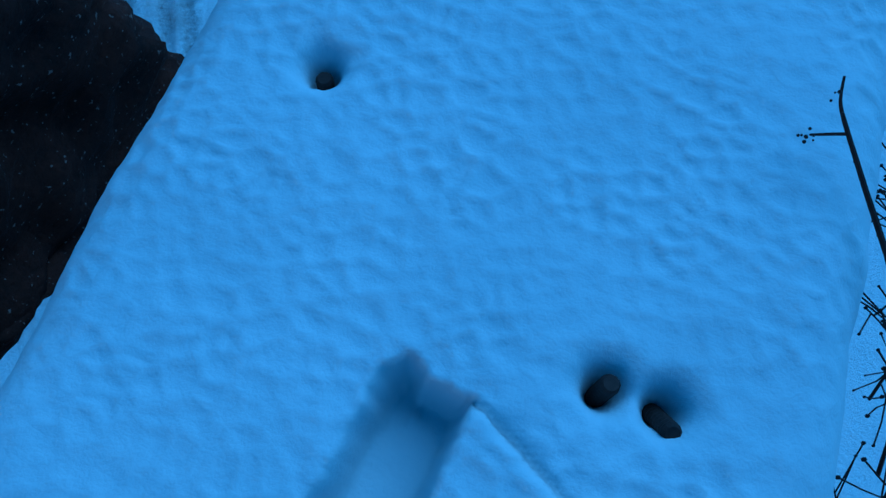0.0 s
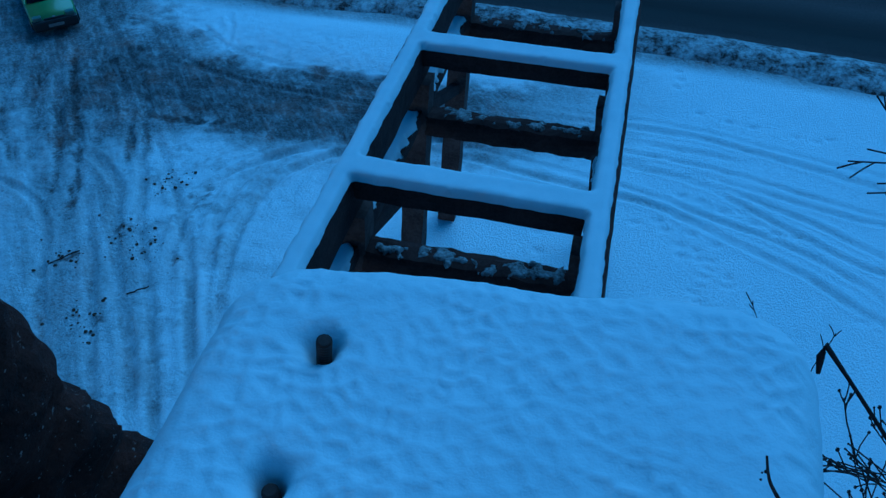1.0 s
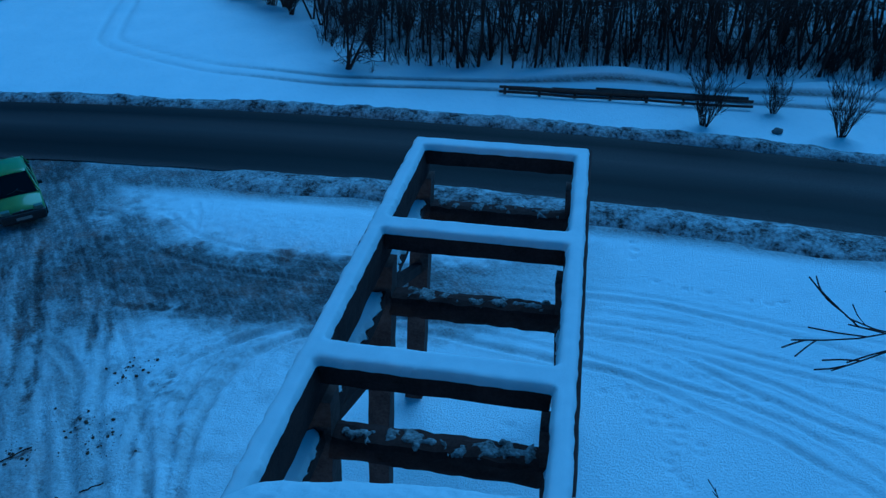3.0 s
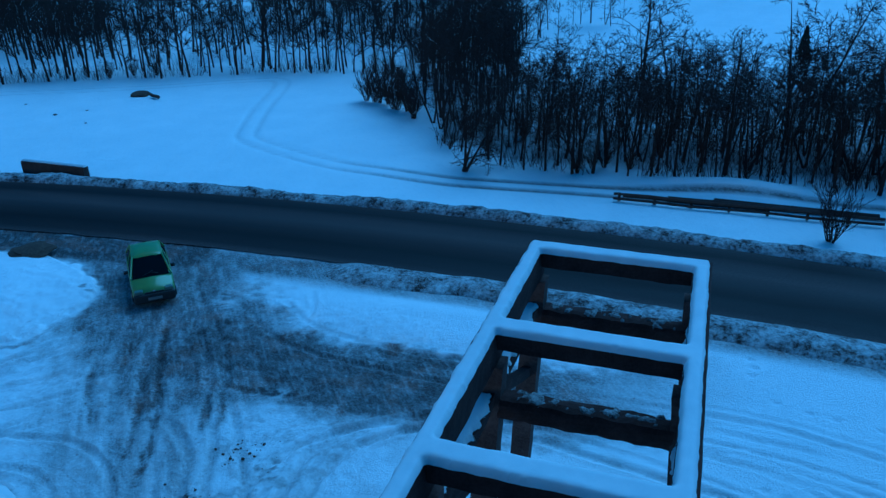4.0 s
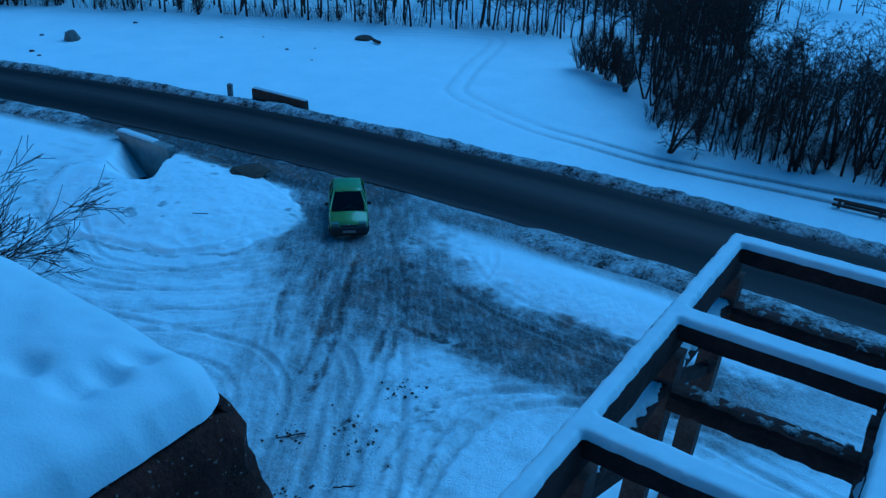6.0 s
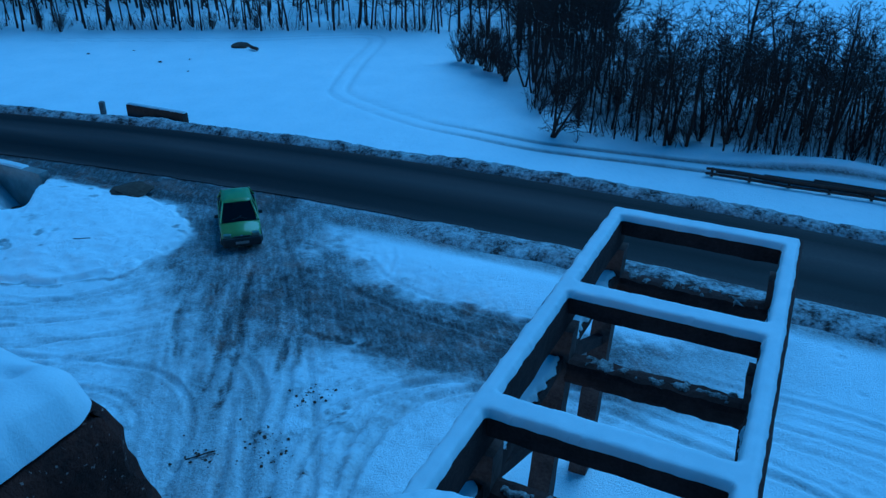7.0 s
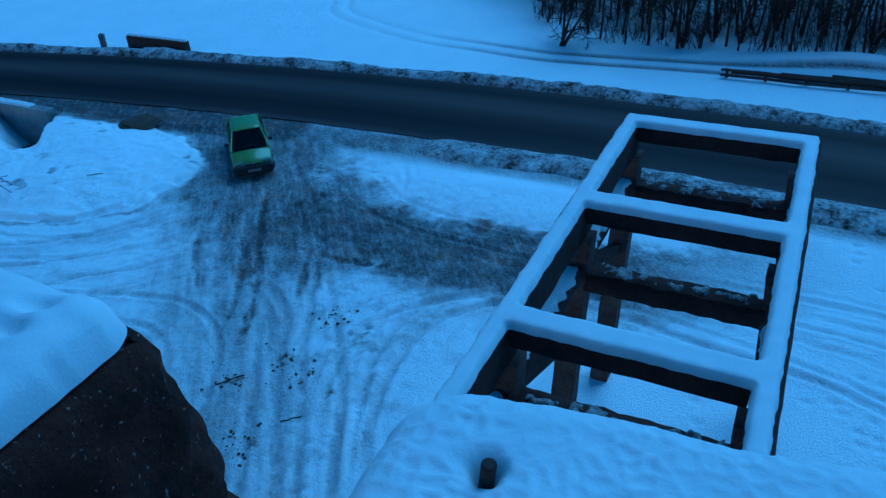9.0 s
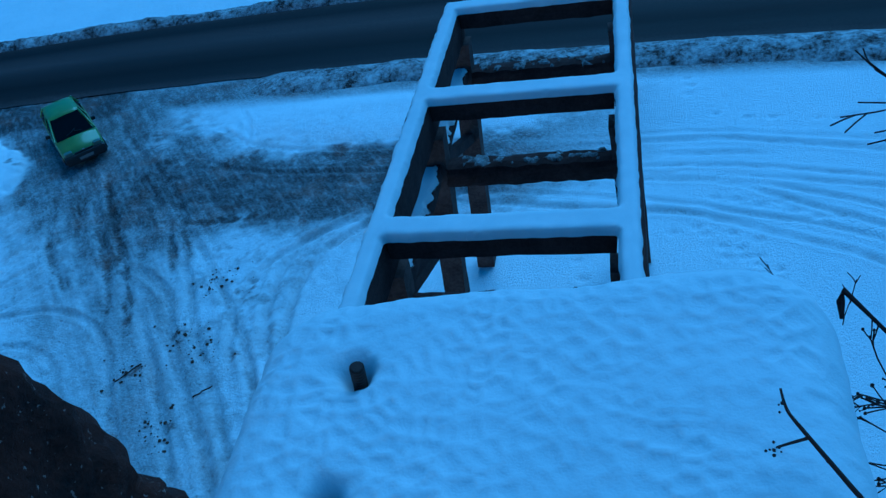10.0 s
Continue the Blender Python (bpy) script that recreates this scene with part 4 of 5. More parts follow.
# thin brushwood under the trees
brush = random.Random(5)
bv, bf = [], []
for k in range(7600):
    if k < 5600:
        x = brush.uniform(-16, 48)
        y = edge_y(x) + brush.random() ** 1.3 * 12 - 0.2
        if noise.noise((x * 0.45, y * 0.45, 2.0)) < (0.0 if x < -2 else -0.3):
            continue
    else:
        x = brush.uniform(-100, -22)
        y = edge_y(x) + brush.random() ** 2 * 5
        if noise.noise((x * 0.25, 1.0, 0.0)) < -0.1:
            continue
    h = brush.uniform(0.5, 2.2) * (0.75 if k > 5600 else 1.0)
    base = Vector((x, y, 0.05 if y < 60 else -0.2))
    tip = base + Vector((brush.gauss(0, 0.35) * h, brush.gauss(0, 0.35) * h, h))
    spike(bv, bf, base, tip, 0.018)
    for _ in range(5):
        p_ = base.lerp(tip, brush.uniform(0.25, 0.95))
        spike(bv, bf, p_, p_ + Vector((brush.gauss(0, 0.35), brush.gauss(0, 0.35), brush.uniform(0.05, 0.5))) * h * 0.55, 0.010)
me = bpy.data.meshes.new("brushwood")
me.from_pydata(bv, [], bf)
tagged(link_mesh("brushwood", me, None, (TWIG,)), "dense dark bare brushwood under the trees", "brushwood", kind="stuff")

# single trees and shrubs at the wood's edge and by the road
tree_thing("bare_tree", LOW_TREE, -11.6, 36.7, 0, 40, 1.1, "low bare tree with two stems at the field's edge", "tree")
tree_thing("bare_tree", KINDS[1], 9.75, 38.6, 0, 10, 1.3, "tall dark bare tree in front of the wood", "tree")
tree_thing("bare_tree", KINDS[2], -4.0, 58.0, ground_z(-4, 58), 80, 1.55, "tall bare broad-crowned tree above the wood", "tree")
clump = random.Random(3)
for x, y, s in [(-24.0 + 0.34 * k + clump.uniform(-0.2, 0.2), 50.6 - 0.21 * k + clump.uniform(-0.3, 1.1), clump.uniform(1.0, 1.35)) for k in range(0, 17, 2)]:
    tree_thing("shrub", SHRUBS[int(s * 20) % 3], x, y, 0, 50 * x, s, "dense dark bare shrub on the snowy field", "shrub", "shrubs at the field's edge")
for x, y, s in [(6.9, 31.9, 1.2), (12.75, 31.6, 1.15), (10.25, 34.0, 0.8)]:
    tree_thing("shrub", SHRUBS[int(x) % 3], x, y, 0.0, 70 * x, s, "bare many-stemmed shrub standing by the road", "shrub", "shrubs by the road")

# trees and a spruce on the far slope
slope = random.Random(12)
for cx, cy, n in [(-16.5, 80.0, 7), (-13.0, 86.0, 6), (23.0, 88.0, 10), (30.0, 84.0, 6)]:
    for _ in range(n):
        x, y = slope.gauss(cx, 1.6), slope.gauss(cy, 1.6)
        tree_thing("bare_tree", slope.choice(KINDS), x, y, ground_z(x, y), slope.uniform(0, 360), slope.uniform(0.5, 0.95), "bare tree on the far snowy slope", "tree", "trees on the far slope")


def spruce_thing(x, y, h, label):
    top = tagged(new("spruce"), label, "tree")
    top.location = (x, y, ground_z(x, y))
    pick = random.Random(int(h * 100))
    link_mesh("trunk", tube_mesh("trunk", [([Vector((0, 0, -0.2)), Vector((0, 0, h * 0.5)), Vector((0, 0, h))], [0.09, 0.06, 0.01])], 6), top, (BARK,))
    verts, faces = [], []
    for k in range(420):
        q = pick.random() ** 0.75
        z, reach, a = h * (0.12 + 0.86 * q), (1 - q) * h * 0.30 + 0.1, pick.uniform(0, 2 * math.pi)
        out = Vector((math.cos(a), math.sin(a), -0.25))
        side_ = Vector((-math.sin(a), math.cos(a), 0)) * (0.10 + 0.06 * pick.random())
        tip = Vector((0, 0, z)) + out * reach * pick.uniform(0.7, 1.1)
        root = Vector((0, 0, z)) + out * reach * 0.15
        n0 = len(verts)
        verts += [root, root.lerp(tip, 0.6) + side_, tip, root.lerp(tip, 0.6) - side_, root.lerp(tip, 0.5) + Vector((0, 0, 0.10))]
        faces += [(n0, n0 + 1, n0 + 4), (n0 + 1, n0 + 2, n0 + 4), (n0 + 2, n0 + 3, n0 + 4), (n0 + 3, n0, n0 + 4)]
    me_ = bpy.data.meshes.new("crown")
    me_.from_pydata(verts, [], faces)
    link_mesh("crown", me_, top, (NEEDLES,))
    return top


NEEDLES = two_tone("dark_needles", (0.010, 0.014, 0.010), (0.035, 0.045, 0.03), 4.0, 0.9, 0.004, 40.0)
spruce_thing(8.4, 74.0, 3.4, "dark young spruce on the far slope")

# ---- things beside the road ----
def snow_lid(x0, x1, y0, y1, top, thick, name="snow_cap", label="small cap of snow on the wall"):
    return tagged(link_mesh(name, ladder_snow(x0, x1, y0, y1, [], top, thick, 0.05, 0.1, name, 0.02), None, (SNOW,)), label, "snow", kind="stuff")


wall = tagged(new("parapet"), "low dark concrete parapet with snow on its top", "parapet")
part("wall_body", rough_box(-36.4, -31.8, 29.4, 29.85, -0.2, 0.72, 0.2, 0.02, 2.0, 0.03, 1.0), TIMBER, wall)
snow_lid(-36.4, -31.8, 29.5, 29.8, 0.73, 0.05)
post = tagged(new("marker_post"), "short dark concrete marker post by the road", "post")
part("post_body", rough_box(-38.2, -37.85, 28.9, 29.25, -0.2, 0.8, 0.1, 0.03, 4.0, 0.05, 2.0), STONE, post)

culvert = tagged(new("culvert"), "grey concrete culvert headwall with a snowy top", "culvert")
bm = rough_box(-36.0, -31.7, 19.55, 19.95, -2.0, 0.30, 0.2, 0.02, 2.0, 0.03, 4.0)
for v in bm.verts:
    if v.co.z < 0.0:
        k = -v.co.z / 1.7
        v.co.x = -33.6 + (v.co.x + 33.6) * (1 - 0.45 * k)
part("headwall", bm, CONCRETE, culvert)
part("coping", rough_box(-36.1, -31.6, 19.42, 20.0, 0.22, 0.50, 0.2, 0.015, 2.0, 0.03, 5.0), CONCRETE, culvert)
snow_lid(-36.0, -32.9, 19.5, 19.98, 0.5, 0.07)


def boulder_thing(x, y, s, label, flat=0.7, mat=STONE):
    bm = bmesh.new()
    bmesh.ops.create_icosphere(bm, subdivisions=3, radius=1)
    for v in bm.verts:
        v.co *= 1 + 0.35 * noise.noise(v.co * 1.3 + Vector((x, y, 0))) + 0.1 * noise.noise(v.co * 4)
        v.co.z *= flat
    bmesh.ops.transform(bm, matrix=Matrix.Diagonal((s, s, s, 1)), verts=bm.verts)
    me = bpy.data.meshes.new("boulder")
    bm.to_mesh(me)
    bm.free()
    ob = link_mesh("boulder", me, None, (mat,))
    ob.location = (x, y, ground_z(x, y) + s * flat * 0.45)
    return tagged(ob, label, "boulder")


boulder_thing(-60.3, 31.8, 0.6, "grey boulder lying on the snowy field", 0.9)
boulder_thing(-33.1, 18.9, 0.45, "dark boulder in the ditch beside the culvert", 0.6, SOIL)
boulder_thing(-32.3, 18.7, 0.35, "small dark boulder in the snowy ditch", 0.7, SOIL)
boulder_thing(-26.4, 20.2, 0.9, "heap of gravel beside the road", 0.18, SOIL)
boulder_thing(10.05, 31.6, 0.22, "small dark stone on the snow by the road", 0.8)
boulder_thing(-43.0, 48.1, 0.8, "dark earth mound on the snowy field", 0.25, SOIL)
for fx, fy, fs in [(-62.9, 39.5, 0.35), (-52.4, 40.5, 0.22), (-45.0, 40.9, 0.25), (-43.6, 42.6, 0.16), (-50.0, 43.0, 0.15), (-41.0, 39.6, 0.15), (-63.8, 31.2, 0.3), (-58.9, 27.6, 0.35), (-57.2, 27.2, 0.25)]:
    boulder_thing(fx, fy, 0.6 * fs, "small dark clod of earth on the snowy field", 0.4, SOIL)


def log_thing(name, p, q, r, label, mat=TIMBER, cat="log"):
    pts = [Vector(p).lerp(Vector(q), k / 6) + Vector((0, 0, rng.uniform(-0.02, 0.02))) for k in range(7)]
    ob = smooth(link_mesh(name, tube_mesh(name, [(pts, [r * rng.uniform(0.92, 1.05) for _ in pts])], 10), None, (mat,)))
    return tagged(ob, label, cat)


log_thing("log", (-41.6, 47.6, 0.2), (-40.6, 47.2, 0.18), 0.14, "short dark log beside the earth mound")
barrier = tagged(new("guard_rail"), "low dark timber guard rail along the field track", "guard rail")
for k, (za, yb) in enumerate([(0.40, 34.35), (0.18, 34.22)]):
    pts = [Vector((-2.9 + 1.75 * j, yb + 0.03 * math.sin(j * 2.1), za + 0.02 * math.sin(j * 1.7 + k))) for j in range(8)]
    part_ob = link_mesh("rail", tube_mesh("rail", [(pts, [0.07] * 8)], 8), barrier, (TIMBER,))
for j in range(7):
    part("rail_post", rough_box(-2.7 + 1.75 * j, -2.54 + 1.75 * j, 34.32, 34.48, -0.2, 0.46, 0.1, 0.01, 3.0, 0.015, j), TIMBER, barrier)
for k in range(3):
    log_thing("fallen_pole", (-2.5 + 2.2 * k, 35.0 + 0.25 * k, 0.12), (4.5 + 2.4 * k, 34.95 + 0.2 * k, 0.14), 0.11, "long dark pole lying in the snow", TIMBER, "pole")

# clods and sticks in the yard
for k in range(170):
    c = rng.choice([(-10.3, 9.3), (-11.1, 8.1), (-9.7, 6.3), (-9.4, 8.8), (-10.0, 11.5)])
    x, y, s = rng.gauss(c[0], 0.40), rng.gauss(c[1], 0.3), 0.014 + 0.05 * rng.random() ** 2.5
    bm = bmesh.new()
    bmesh.ops.create_icosphere(bm, subdivisions=1, radius=s)
    for v in bm.verts:
        v.co *= 1 + 0.6 * noise.noise(v.co * 30 + Vector((k, 0, 0)))
        v.co.z *= 0.55
    me = bpy.data.meshes.new("clod")
    bm.to_mesh(me)
    bm.free()
    ob = link_mesh("clod", me, None, (SOIL,))
    ob.location = (x, y, ground_z(x, y) + s * 0.3)
    tagged(ob, "small dark clod of frozen soil on the snow", "clod", group="clods in the yard")
for p, q in [((-9.05, 7.25, 0.05), (-8.65, 7.6, 0.06)), ((-11.5, 7.7, 0.05), (-11.0, 8.3, 0.05)), ((-24.0, 15.0, 0.55), (-23.4, 15.3, 0.6))]:
    log_thing("stick", p, q, 0.018, "dark broken stick lying on the snow", BARK, "stick")


# ---- the parked car ----
def car_thing(x, y, rz):
    car = tagged(new("car"), "small yellow-green hatchback car parked on dirty snow", "car")
    car.matrix_world = pose(x, y, 0.03, 0, 0, rz)
    paint = plain("green_car_paint", (0.165, 0.235, 0.052), 0.4, 0.0, 3.0, 0.12)
    paint.node_tree.nodes["Principled BSDF"].inputs["Coat Weight"].default_value = 0.4
    glass = plain("dark_car_glass", (0.01, 0.012, 0.014), 0.08, 0.0, 2.0, 0.1)
    black = plain("black_plastic", (0.012, 0.012, 0.013), 0.6)
    tyre_m = plain("tyre_rubber", (0.012, 0.012, 0.012), 0.85)
    rim_m = plain("dull_steel_rim", (0.3, 0.3, 0.31), 0.45, 0.7)
    lamp_m = plain("clear_headlight", (0.12, 0.15, 0.12), 0.3)
    plate_m = plain("white_plate", (0.2, 0.2, 0.19), 0.5)
    red = plain("red_tail_light", (0.25, 0.01, 0.01), 0.3)
    # side outline, front at -y: (y, z of the shoulder, half width)
    secs = [(-1.88, 0.50, 0.58), (-1.80, 0.62, 0.70), (-1.60, 0.74, 0.78), (-0.95, 0.88, 0.81), (-0.55, 0.91, 0.82), (0.4, 0.94, 0.82), (1.3, 0.95, 0.81), (1.72, 0.93, 0.77), (1.84, 0.86, 0.72), (1.90, 0.60, 0.70)]
    bm = bmesh.new()
    prev = None
    for yy, zz, w in secs:
        ring = [bm.verts.new(c) for c in ((-w * 0.94, yy, 0.22), (-w, yy, 0.42), (-w * 0.985, yy, zz - 0.10), (-w * 0.90, yy, zz), (0, yy, zz + 0.035), (w * 0.90, yy, zz), (w * 0.985, yy, zz - 0.10), (w, yy, 0.42), (w * 0.94, yy, 0.22))]
        if prev:
            for k in range(8):
                bm.faces.new([prev[k], prev[k + 1], ring[k + 1], ring[k]])
            bm.faces.new([prev[8], prev[0], ring[0], ring[8]])
        else:
            bm.faces.new(ring[::-1])
        prev = ring
    bm.faces.new(prev)
    bmesh.ops.recalc_face_normals(bm, faces=bm.faces)
    smooth(part("body", bm, paint, car))
    # cabin: roof, then glass between roof and shoulder
    lowr = [(-0.76, -1.06), (0.76, -1.06), (0.76, 1.66), (-0.76, 1.66)]
    upr = [(-0.56, 0.02), (0.56, 0.02), (0.57, 1.32), (-0.57, 1.32)]
    zl, zu = (0.895, 0.895, 0.94, 0.94), (1.37, 1.37, 1.38, 1.38)
    bm = bmesh.new()
    nseg = 6
    gridv = []
    for j in range(nseg + 1):
        row = []
        for i in range(nseg + 1):
            u, v = i / nseg, j / nseg
            xx = (1 - v) * (-0.57 + u * 1.14) + v * (-0.58 + u * 1.16)
            yy = -0.02 + v * 1.40
            zz = 1.36 + 0.075 * (1 - (2 * u - 1) ** 2) * (1 - 0.5 * (2 * v - 1) ** 2) + 0.02 * math.sin(v * math.pi)
            row.append(bm.verts.new((xx, yy, zz)))
        gridv.append(row)
    for j in range(nseg):
        for i in range(nseg):
            bm.faces.new([gridv[j][i], gridv[j][i + 1], gridv[j + 1][i + 1], gridv[j + 1][i]])
    bmesh.ops.recalc_face_normals(bm, faces=bm.faces)
    if bm.faces[0].normal.z < 0:
        bmesh.ops.reverse_faces(bm, faces=bm.faces)
    edge_e = [e for e in bm.edges if e.is_boundary]
    low_r = bmesh.ops.extrude_edge_only(bm, edges=edge_e)
    for g in low_r["geom"]:
        if isinstance(g, bmesh.types.BMVert):
            g.co.z -= 0.05
            g.co.x *= 1.05
            g.co.y = 0.68 + (g.co.y - 0.68) * 1.06
    smooth(part("roof", bm, paint, car))

    def pane(name, c, m, inset=0.0):
        bm_ = bmesh.new()
        vs = [bm_.verts.new(p) for p in c]
        bm_.faces.new(vs)
        bmesh.ops.solidify(bm_, geom=bm_.faces[:], thickness=0.02)
        return part(name, bm_, m, car)

    L, U = [Vector((a, b, c)) for (a, b), c in zip(lowr, zl)], [Vector((a, b, c)) for (a, b), c in zip(upr, zu)]
    pane("windscreen", (L[0].lerp(L[1], 0.05), L[0].lerp(L[1], 0.95), U[0].lerp(U[1], 0.96), U[0].lerp(U[1], 0.04)), glass)
    pane("rear_window", (L[2].lerp(L[3], 0.08), L[2].lerp(L[3], 0.92), U[2].lerp(U[3], 0.93), U[2].lerp(U[3], 0.07)), glass)
    for a, b in ((3, 0), (1, 2)):
        for s, e in ((0.10 if a == 1 else 0.06, 0.44), (0.50, 0.92)):
            pane("side_window", (L[a].lerp(L[b], s), L[a].lerp(L[b], e), U[a].lerp(U[b], min(e + 0.02, 0.97)), U[a].lerp(U[b], max(s - 0.02, 0.03))), glass)

    def pillar(p, q, r=0.035):
        me_ = tube_mesh("pillar", [([p, p.lerp(q, 0.5), q], [r, r, r])], 8)
        smooth(link_mesh("pillar", me_, car, (paint,)))

    for k in range(4):
        pillar(L[k], U[k])
    pillar(L[3].lerp(L[0], 0.47), U[3].lerp(U[0], 0.47), 0.03)
    pillar(L[1].lerp(L[2], 0.47), U[1].lerp(U[2], 0.47), 0.03)
    part("front_bumper", box(-0.76, 0.76, -1.99, -1.64, 0.20, 0.57, 0.10), black, car)
    part("rear_bumper", box(-0.74, 0.74, 1.78, 1.98, 0.26, 0.54, 0.05), black, car)
    part("grille", box(-0.34, 0.34, -1.905, -1.84, 0.53, 0.62, 0.012), black, car)
    part("number_plate", box(-0.26, 0.26, -2.0, -1.975, 0.33, 0.44, 0.004), plate_m, car)
    part("bonnet_badge", box(-0.05, 0.05, -1.915, -1.87, 0.63, 0.67, 0.008), rim_m, car)
    for sx in (-1, 1):
        a, b = sorted((sx * 0.40, sx * 0.70))
        part("headlight", box(a, b, -1.89, -1.66, 0.54, 0.70, 0.04), lamp_m, car)
        a, b = sorted((sx * 0.56, sx * 0.72))
        part("tail_light", box(a, b, 1.80, 1.93, 0.62, 0.90, 0.03), red, car)
        a, b = sorted((sx * 0.80, sx * 0.96))
        part("wing_mirror", box(a, b, -0.50, -0.38, 0.90, 1.03, 0.03), black, car)
        pts = [Vector((sx * 0.3, -0.98, 0.95)), Vector((sx * 0.05, -0.90, 0.99)), Vector((0.1, -0.8, 1.04))]
        link_mesh("wiper", tube_mesh("wiper", [(pts, [0.012] * 3)], 5), car, (black,))
        for wy in (-1.22, 1.22):
            wheel = new("wheel")
            wheel.parent = car
            wheel.location = (sx * 0.72, wy, 0.29)
            bm = bmesh.new()
            bmesh.ops.create_cone(bm, cap_ends=True, segments=24, radius1=0.29, radius2=0.29, depth=0.19, matrix=Matrix.Rotation(math.pi / 2, 4, "Y"))
            bmesh.ops.bevel(bm, geom=[e for e in bm.edges if e.calc_face_angle(0) > 1], offset=0.03, segments=2, affect="EDGES")
            part("tyre", bm, tyre_m, wheel)
            bm = bmesh.new()
            bmesh.ops.create_cone(bm, cap_ends=True, segments=20, radius1=0.18, radius2=0.16, depth=0.03, matrix=Matrix.Translation((sx * 0.098, 0, 0)) @ Matrix.Rotation(sx * math.pi / 2, 4, "Y"))
            part("rim", bm, rim_m, wheel)
    return car


car_thing(-19.3, 19.35, 43.0)


plan_far = set(scene.objects) - plan_near


# ---- near twigs beside the pier and the block ----
def twig_thing(name, stems, seed, kids, label, spread=0.6, r=0.006, buds=True, length=0.5, least=0.0022):
    rng_ = random.Random(seed)
    tubes = {}
    for p, d, ln in stems:
        grow(rng_, tubes, Vector(p), Vector(d).normalized(), ln, r * ln / length, 0, spread, 0.25, kids)
    top = tagged(new(name), label, "shrub")
    verts, faces = [], []
    tube_sides = {0: 6, 1: 5, 2: 4}
    bverts = []
    for dep in sorted(tubes):
        for pts, radii in tubes[dep]:
            tube(verts, faces, pts, [max(v, least) for v in radii], tube_sides.get(dep, 3))
            bverts.append(pts[-1])
    me_ = bpy.data.meshes.new("branching_stem")
    me_.from_pydata(verts, [], faces)
    link_mesh("branching_stem", me_, top, (TWIG,))
    if buds:
        bm_ = bmesh.new()
        for b in bverts:
            bmesh.ops.create_icosphere(bm_, subdivisions=1, radius=rng_.uniform(0.0025, 0.006), matrix=Matrix.Translation(b) @ Matrix.Diagonal((1, 1, 1.6, 1)))
        part("bud_cluster", bm_, BUD, top)["kind"] = "stuff"
    return top


arch = tagged(new("bare_twig"), "long thin budded twig arching over the pier's snow", "twig")
pts = curve_pts([(2.11, -2.58, 12.1), (1.97, -2.41, 12.26), (1.86, -2.27, 12.33), (1.785, -2.18, 12.38), (1.76, -2.16, 12.41), (1.752, -2.125, 12.43)], 3)
link_mesh("stem", tube_mesh("stem", [([Vector(p) for p in pts], list(np.linspace(0.007, 0.0025, len(pts))))], 6), arch, (TWIG,))
side = [Vector(p) for p in [(1.795, -2.195, 12.37), (1.765, -2.203, 12.365), (1.742, -2.205, 12.353)]]
link_mesh("side_shoot", tube_mesh("side_shoot", [(side, [0.0035, 0.003, 0.0025])], 5), arch, (TWIG,))
bm = bmesh.new()
for k in range(26):
    q = pts[int(rng.uniform(0, len(pts)))]
    base = Vector(q) if k > 8 else Vector((1.742, -2.205, 12.353))
    off = Vector((rng.gauss(0, 1), rng.gauss(0, 1), rng.gauss(0, 1))) * (0.006 if k > 8 else 0.008)
    bmesh.ops.create_icosphere(bm, subdivisions=1, radius=rng.uniform(0.002, 0.0045), matrix=Matrix.Translation(base + off))
part("bud_cluster", bm, BUD, arch)["kind"] = "stuff"

twig_thing("bare_shrub", [((2.35, -2.9, 11.3), (-0.35, 0.5, 1), 1.0), ((2.4, -2.5, 11.4), (-0.3, 0.5, 0.9), 0.9), ((2.5, -2.7, 11.3), (-0.45, 0.25, 1), 0.9), ((2.35, -2.3, 11.4), (-0.2, 0.1, 0.9), 0.7),
                          ((2.42, -2.1, 11.5), (-0.25, 0.4, 0.4), 0.6), ((2.7, -2.2, 11.4), (-0.45, 0.5, 0.5), 0.9)], 5, (7, 4), "tangled bare thorny shrub growing beside the pier", 0.7, 0.0035)
twig_thing("bare_shrub", [((2.75, -1.75, 11.55), (-1, 0.25, 0.45), 0.75), ((2.7, -1.9, 11.5), (-1, 0.3, 0.35), 0.7), ((2.8, -1.95, 11.5), (-0.8, 0.45, 0.5), 0.8)], 9, (6, 4), "thin bare branches reaching over the snowy yard", 0.6, 0.0045)
stub = tagged(new("broken_twig"), "thick dark broken twig end beside the pier", "twig")
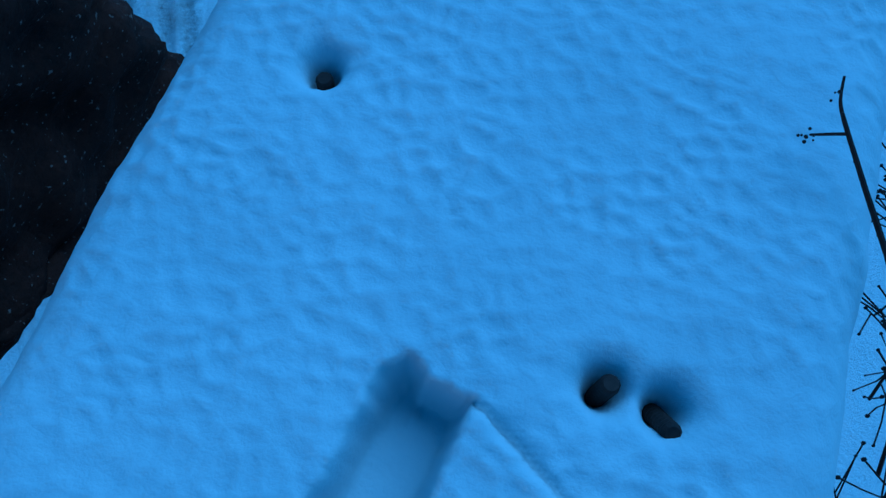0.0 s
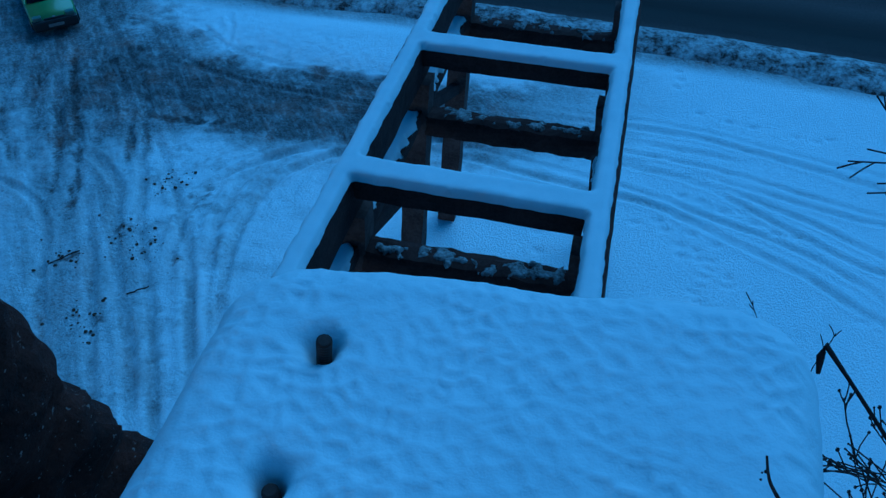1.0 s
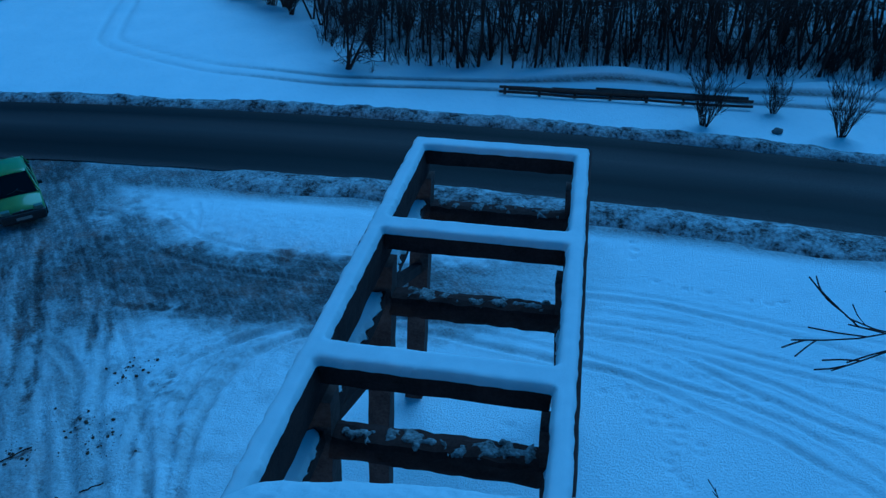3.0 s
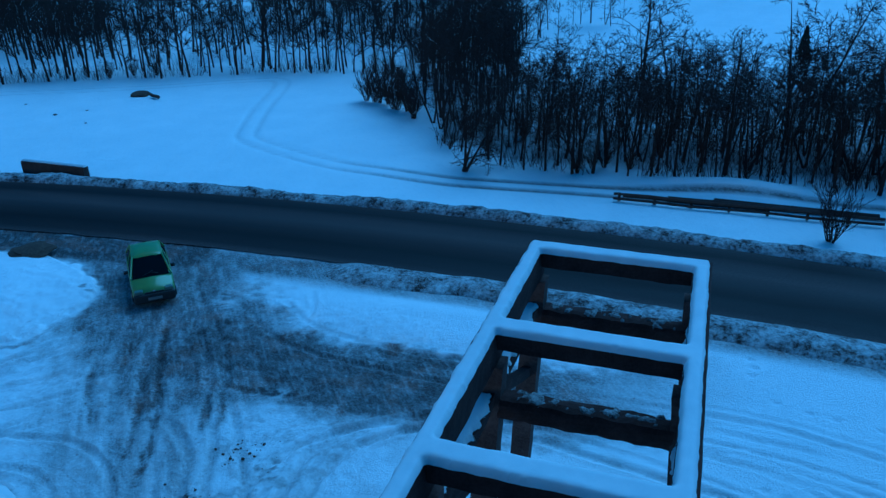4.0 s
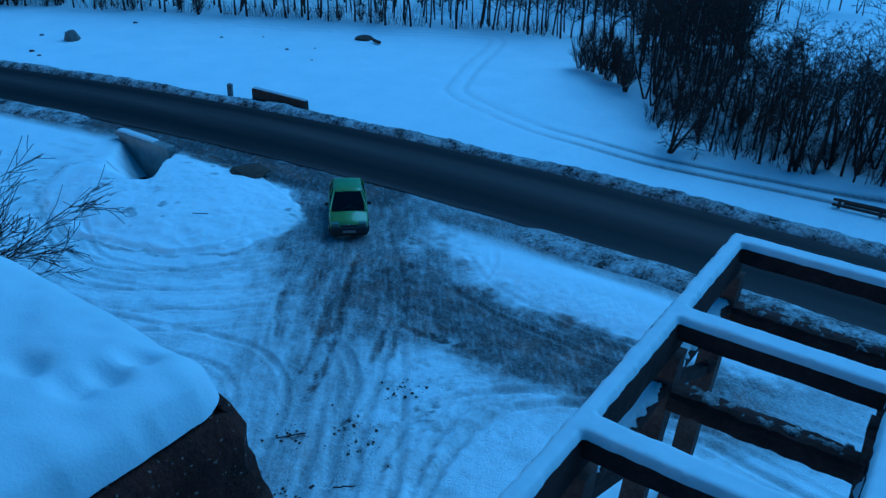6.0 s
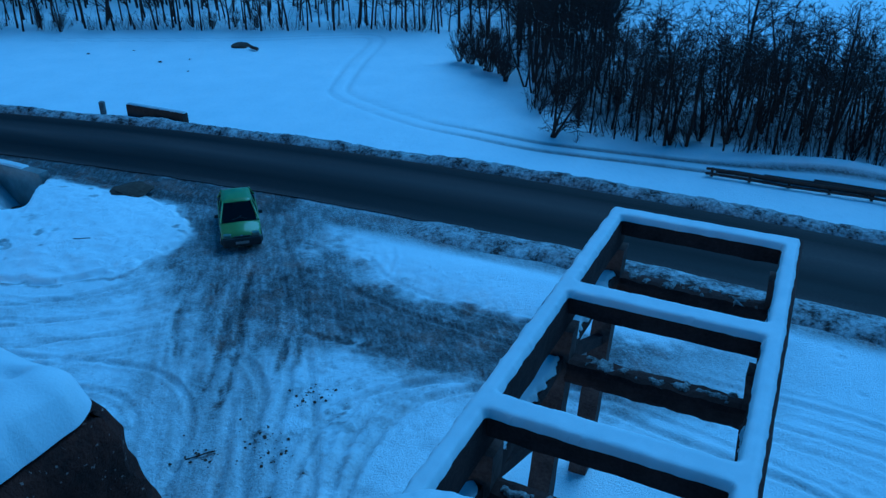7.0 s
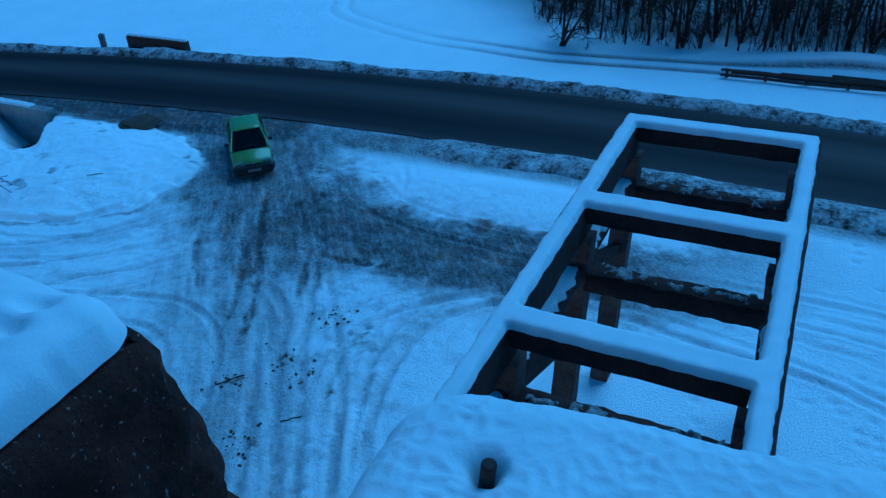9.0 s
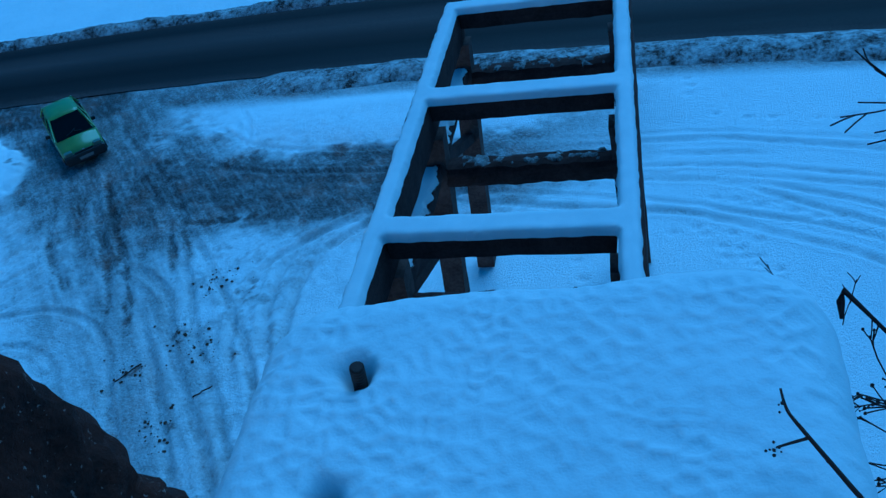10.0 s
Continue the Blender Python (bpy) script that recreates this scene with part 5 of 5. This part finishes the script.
link_mesh("stem", tube_mesh("stem", [([Vector((2.06, -1.47, 11.92)), Vector((2.057, -1.44, 11.96)), Vector((2.062, -1.42, 11.99)), Vector((2.13, -1.48, 11.94)), Vector((2.4, -1.66, 11.7))], [0.006, 0.012, 0.009, 0.006, 0.006])], 7), stub, (TWIG,))
for p, d, ln in [((1.985, -1.2, 11.72), (-0.5, 0.02, 0.8), 0.17), ((2.16, -1.2, 11.60), (-0.1, 0.03, 1), 0.22)]:
    twig_thing("bare_twig", [(p, d, ln)], int(ln * 100), (4,), "thin bare twig rising behind the pier", 0.5, 0.0025, False, 0.3, 0.0016)
twig_thing("bare_branch", [((4.0, -0.3, 11.72), (-1, 0.2, 0.05), 1.45), ((4.1, -0.1, 11.42), (-1, 0.1, 0.1), 1.25)], 31, (7, 3), "bare branch reaching in beside the pier", 0.55, 0.008, False, 1.2, 0.0035)
leaders = random.Random(6)
tree = twig_thing("bare_tree", [((-10.6 + leaders.uniform(-0.3, 0.3), 0.6 + leaders.uniform(-0.5, 0.5), 7.9 + leaders.uniform(-0.3, 0.3)), (1, leaders.uniform(-0.1, 0.4), leaders.uniform(0.25, 1.2)), leaders.uniform(2.3, 3.3)) for _ in range(8)],
                  17, (10, 6), "bare tree whose top rises beside the ruin", 0.5, 0.020, False, 3.5, 0.004)
tree["category"] = "tree"
link_mesh("trunk", tube_mesh("trunk", [([Vector((-11.8, 0.4, 2.0)), Vector((-11.6, 0.5, 5.0)), Vector((-10.6, 0.6, 8.0))], [0.16, 0.12, 0.06])], 8), tree, (BARK,))

# ---- bring the near and the far plan to one true scale ----
plan_near |= set(scene.objects) - plan_far
survey = Vector((1.38, -3.1, 13.72))
to_near = Matrix.Translation((1.37, -3.03, 12.62)) @ Matrix.Diagonal((1.1, 1.1, 1.1, 1)) @ Matrix.Translation(-survey)
to_far = Matrix.Translation((1.31, -2.98, 12.47)) @ Matrix.Diagonal((0.909, 0.909, 0.909, 1)) @ Matrix.Translation(-survey)
for ob in scene.objects:
    if ob.parent is None and ob.type in ("MESH", "EMPTY"):
        ob.matrix_world = (to_near if ob in plan_near else to_far) @ ob.matrix_basis
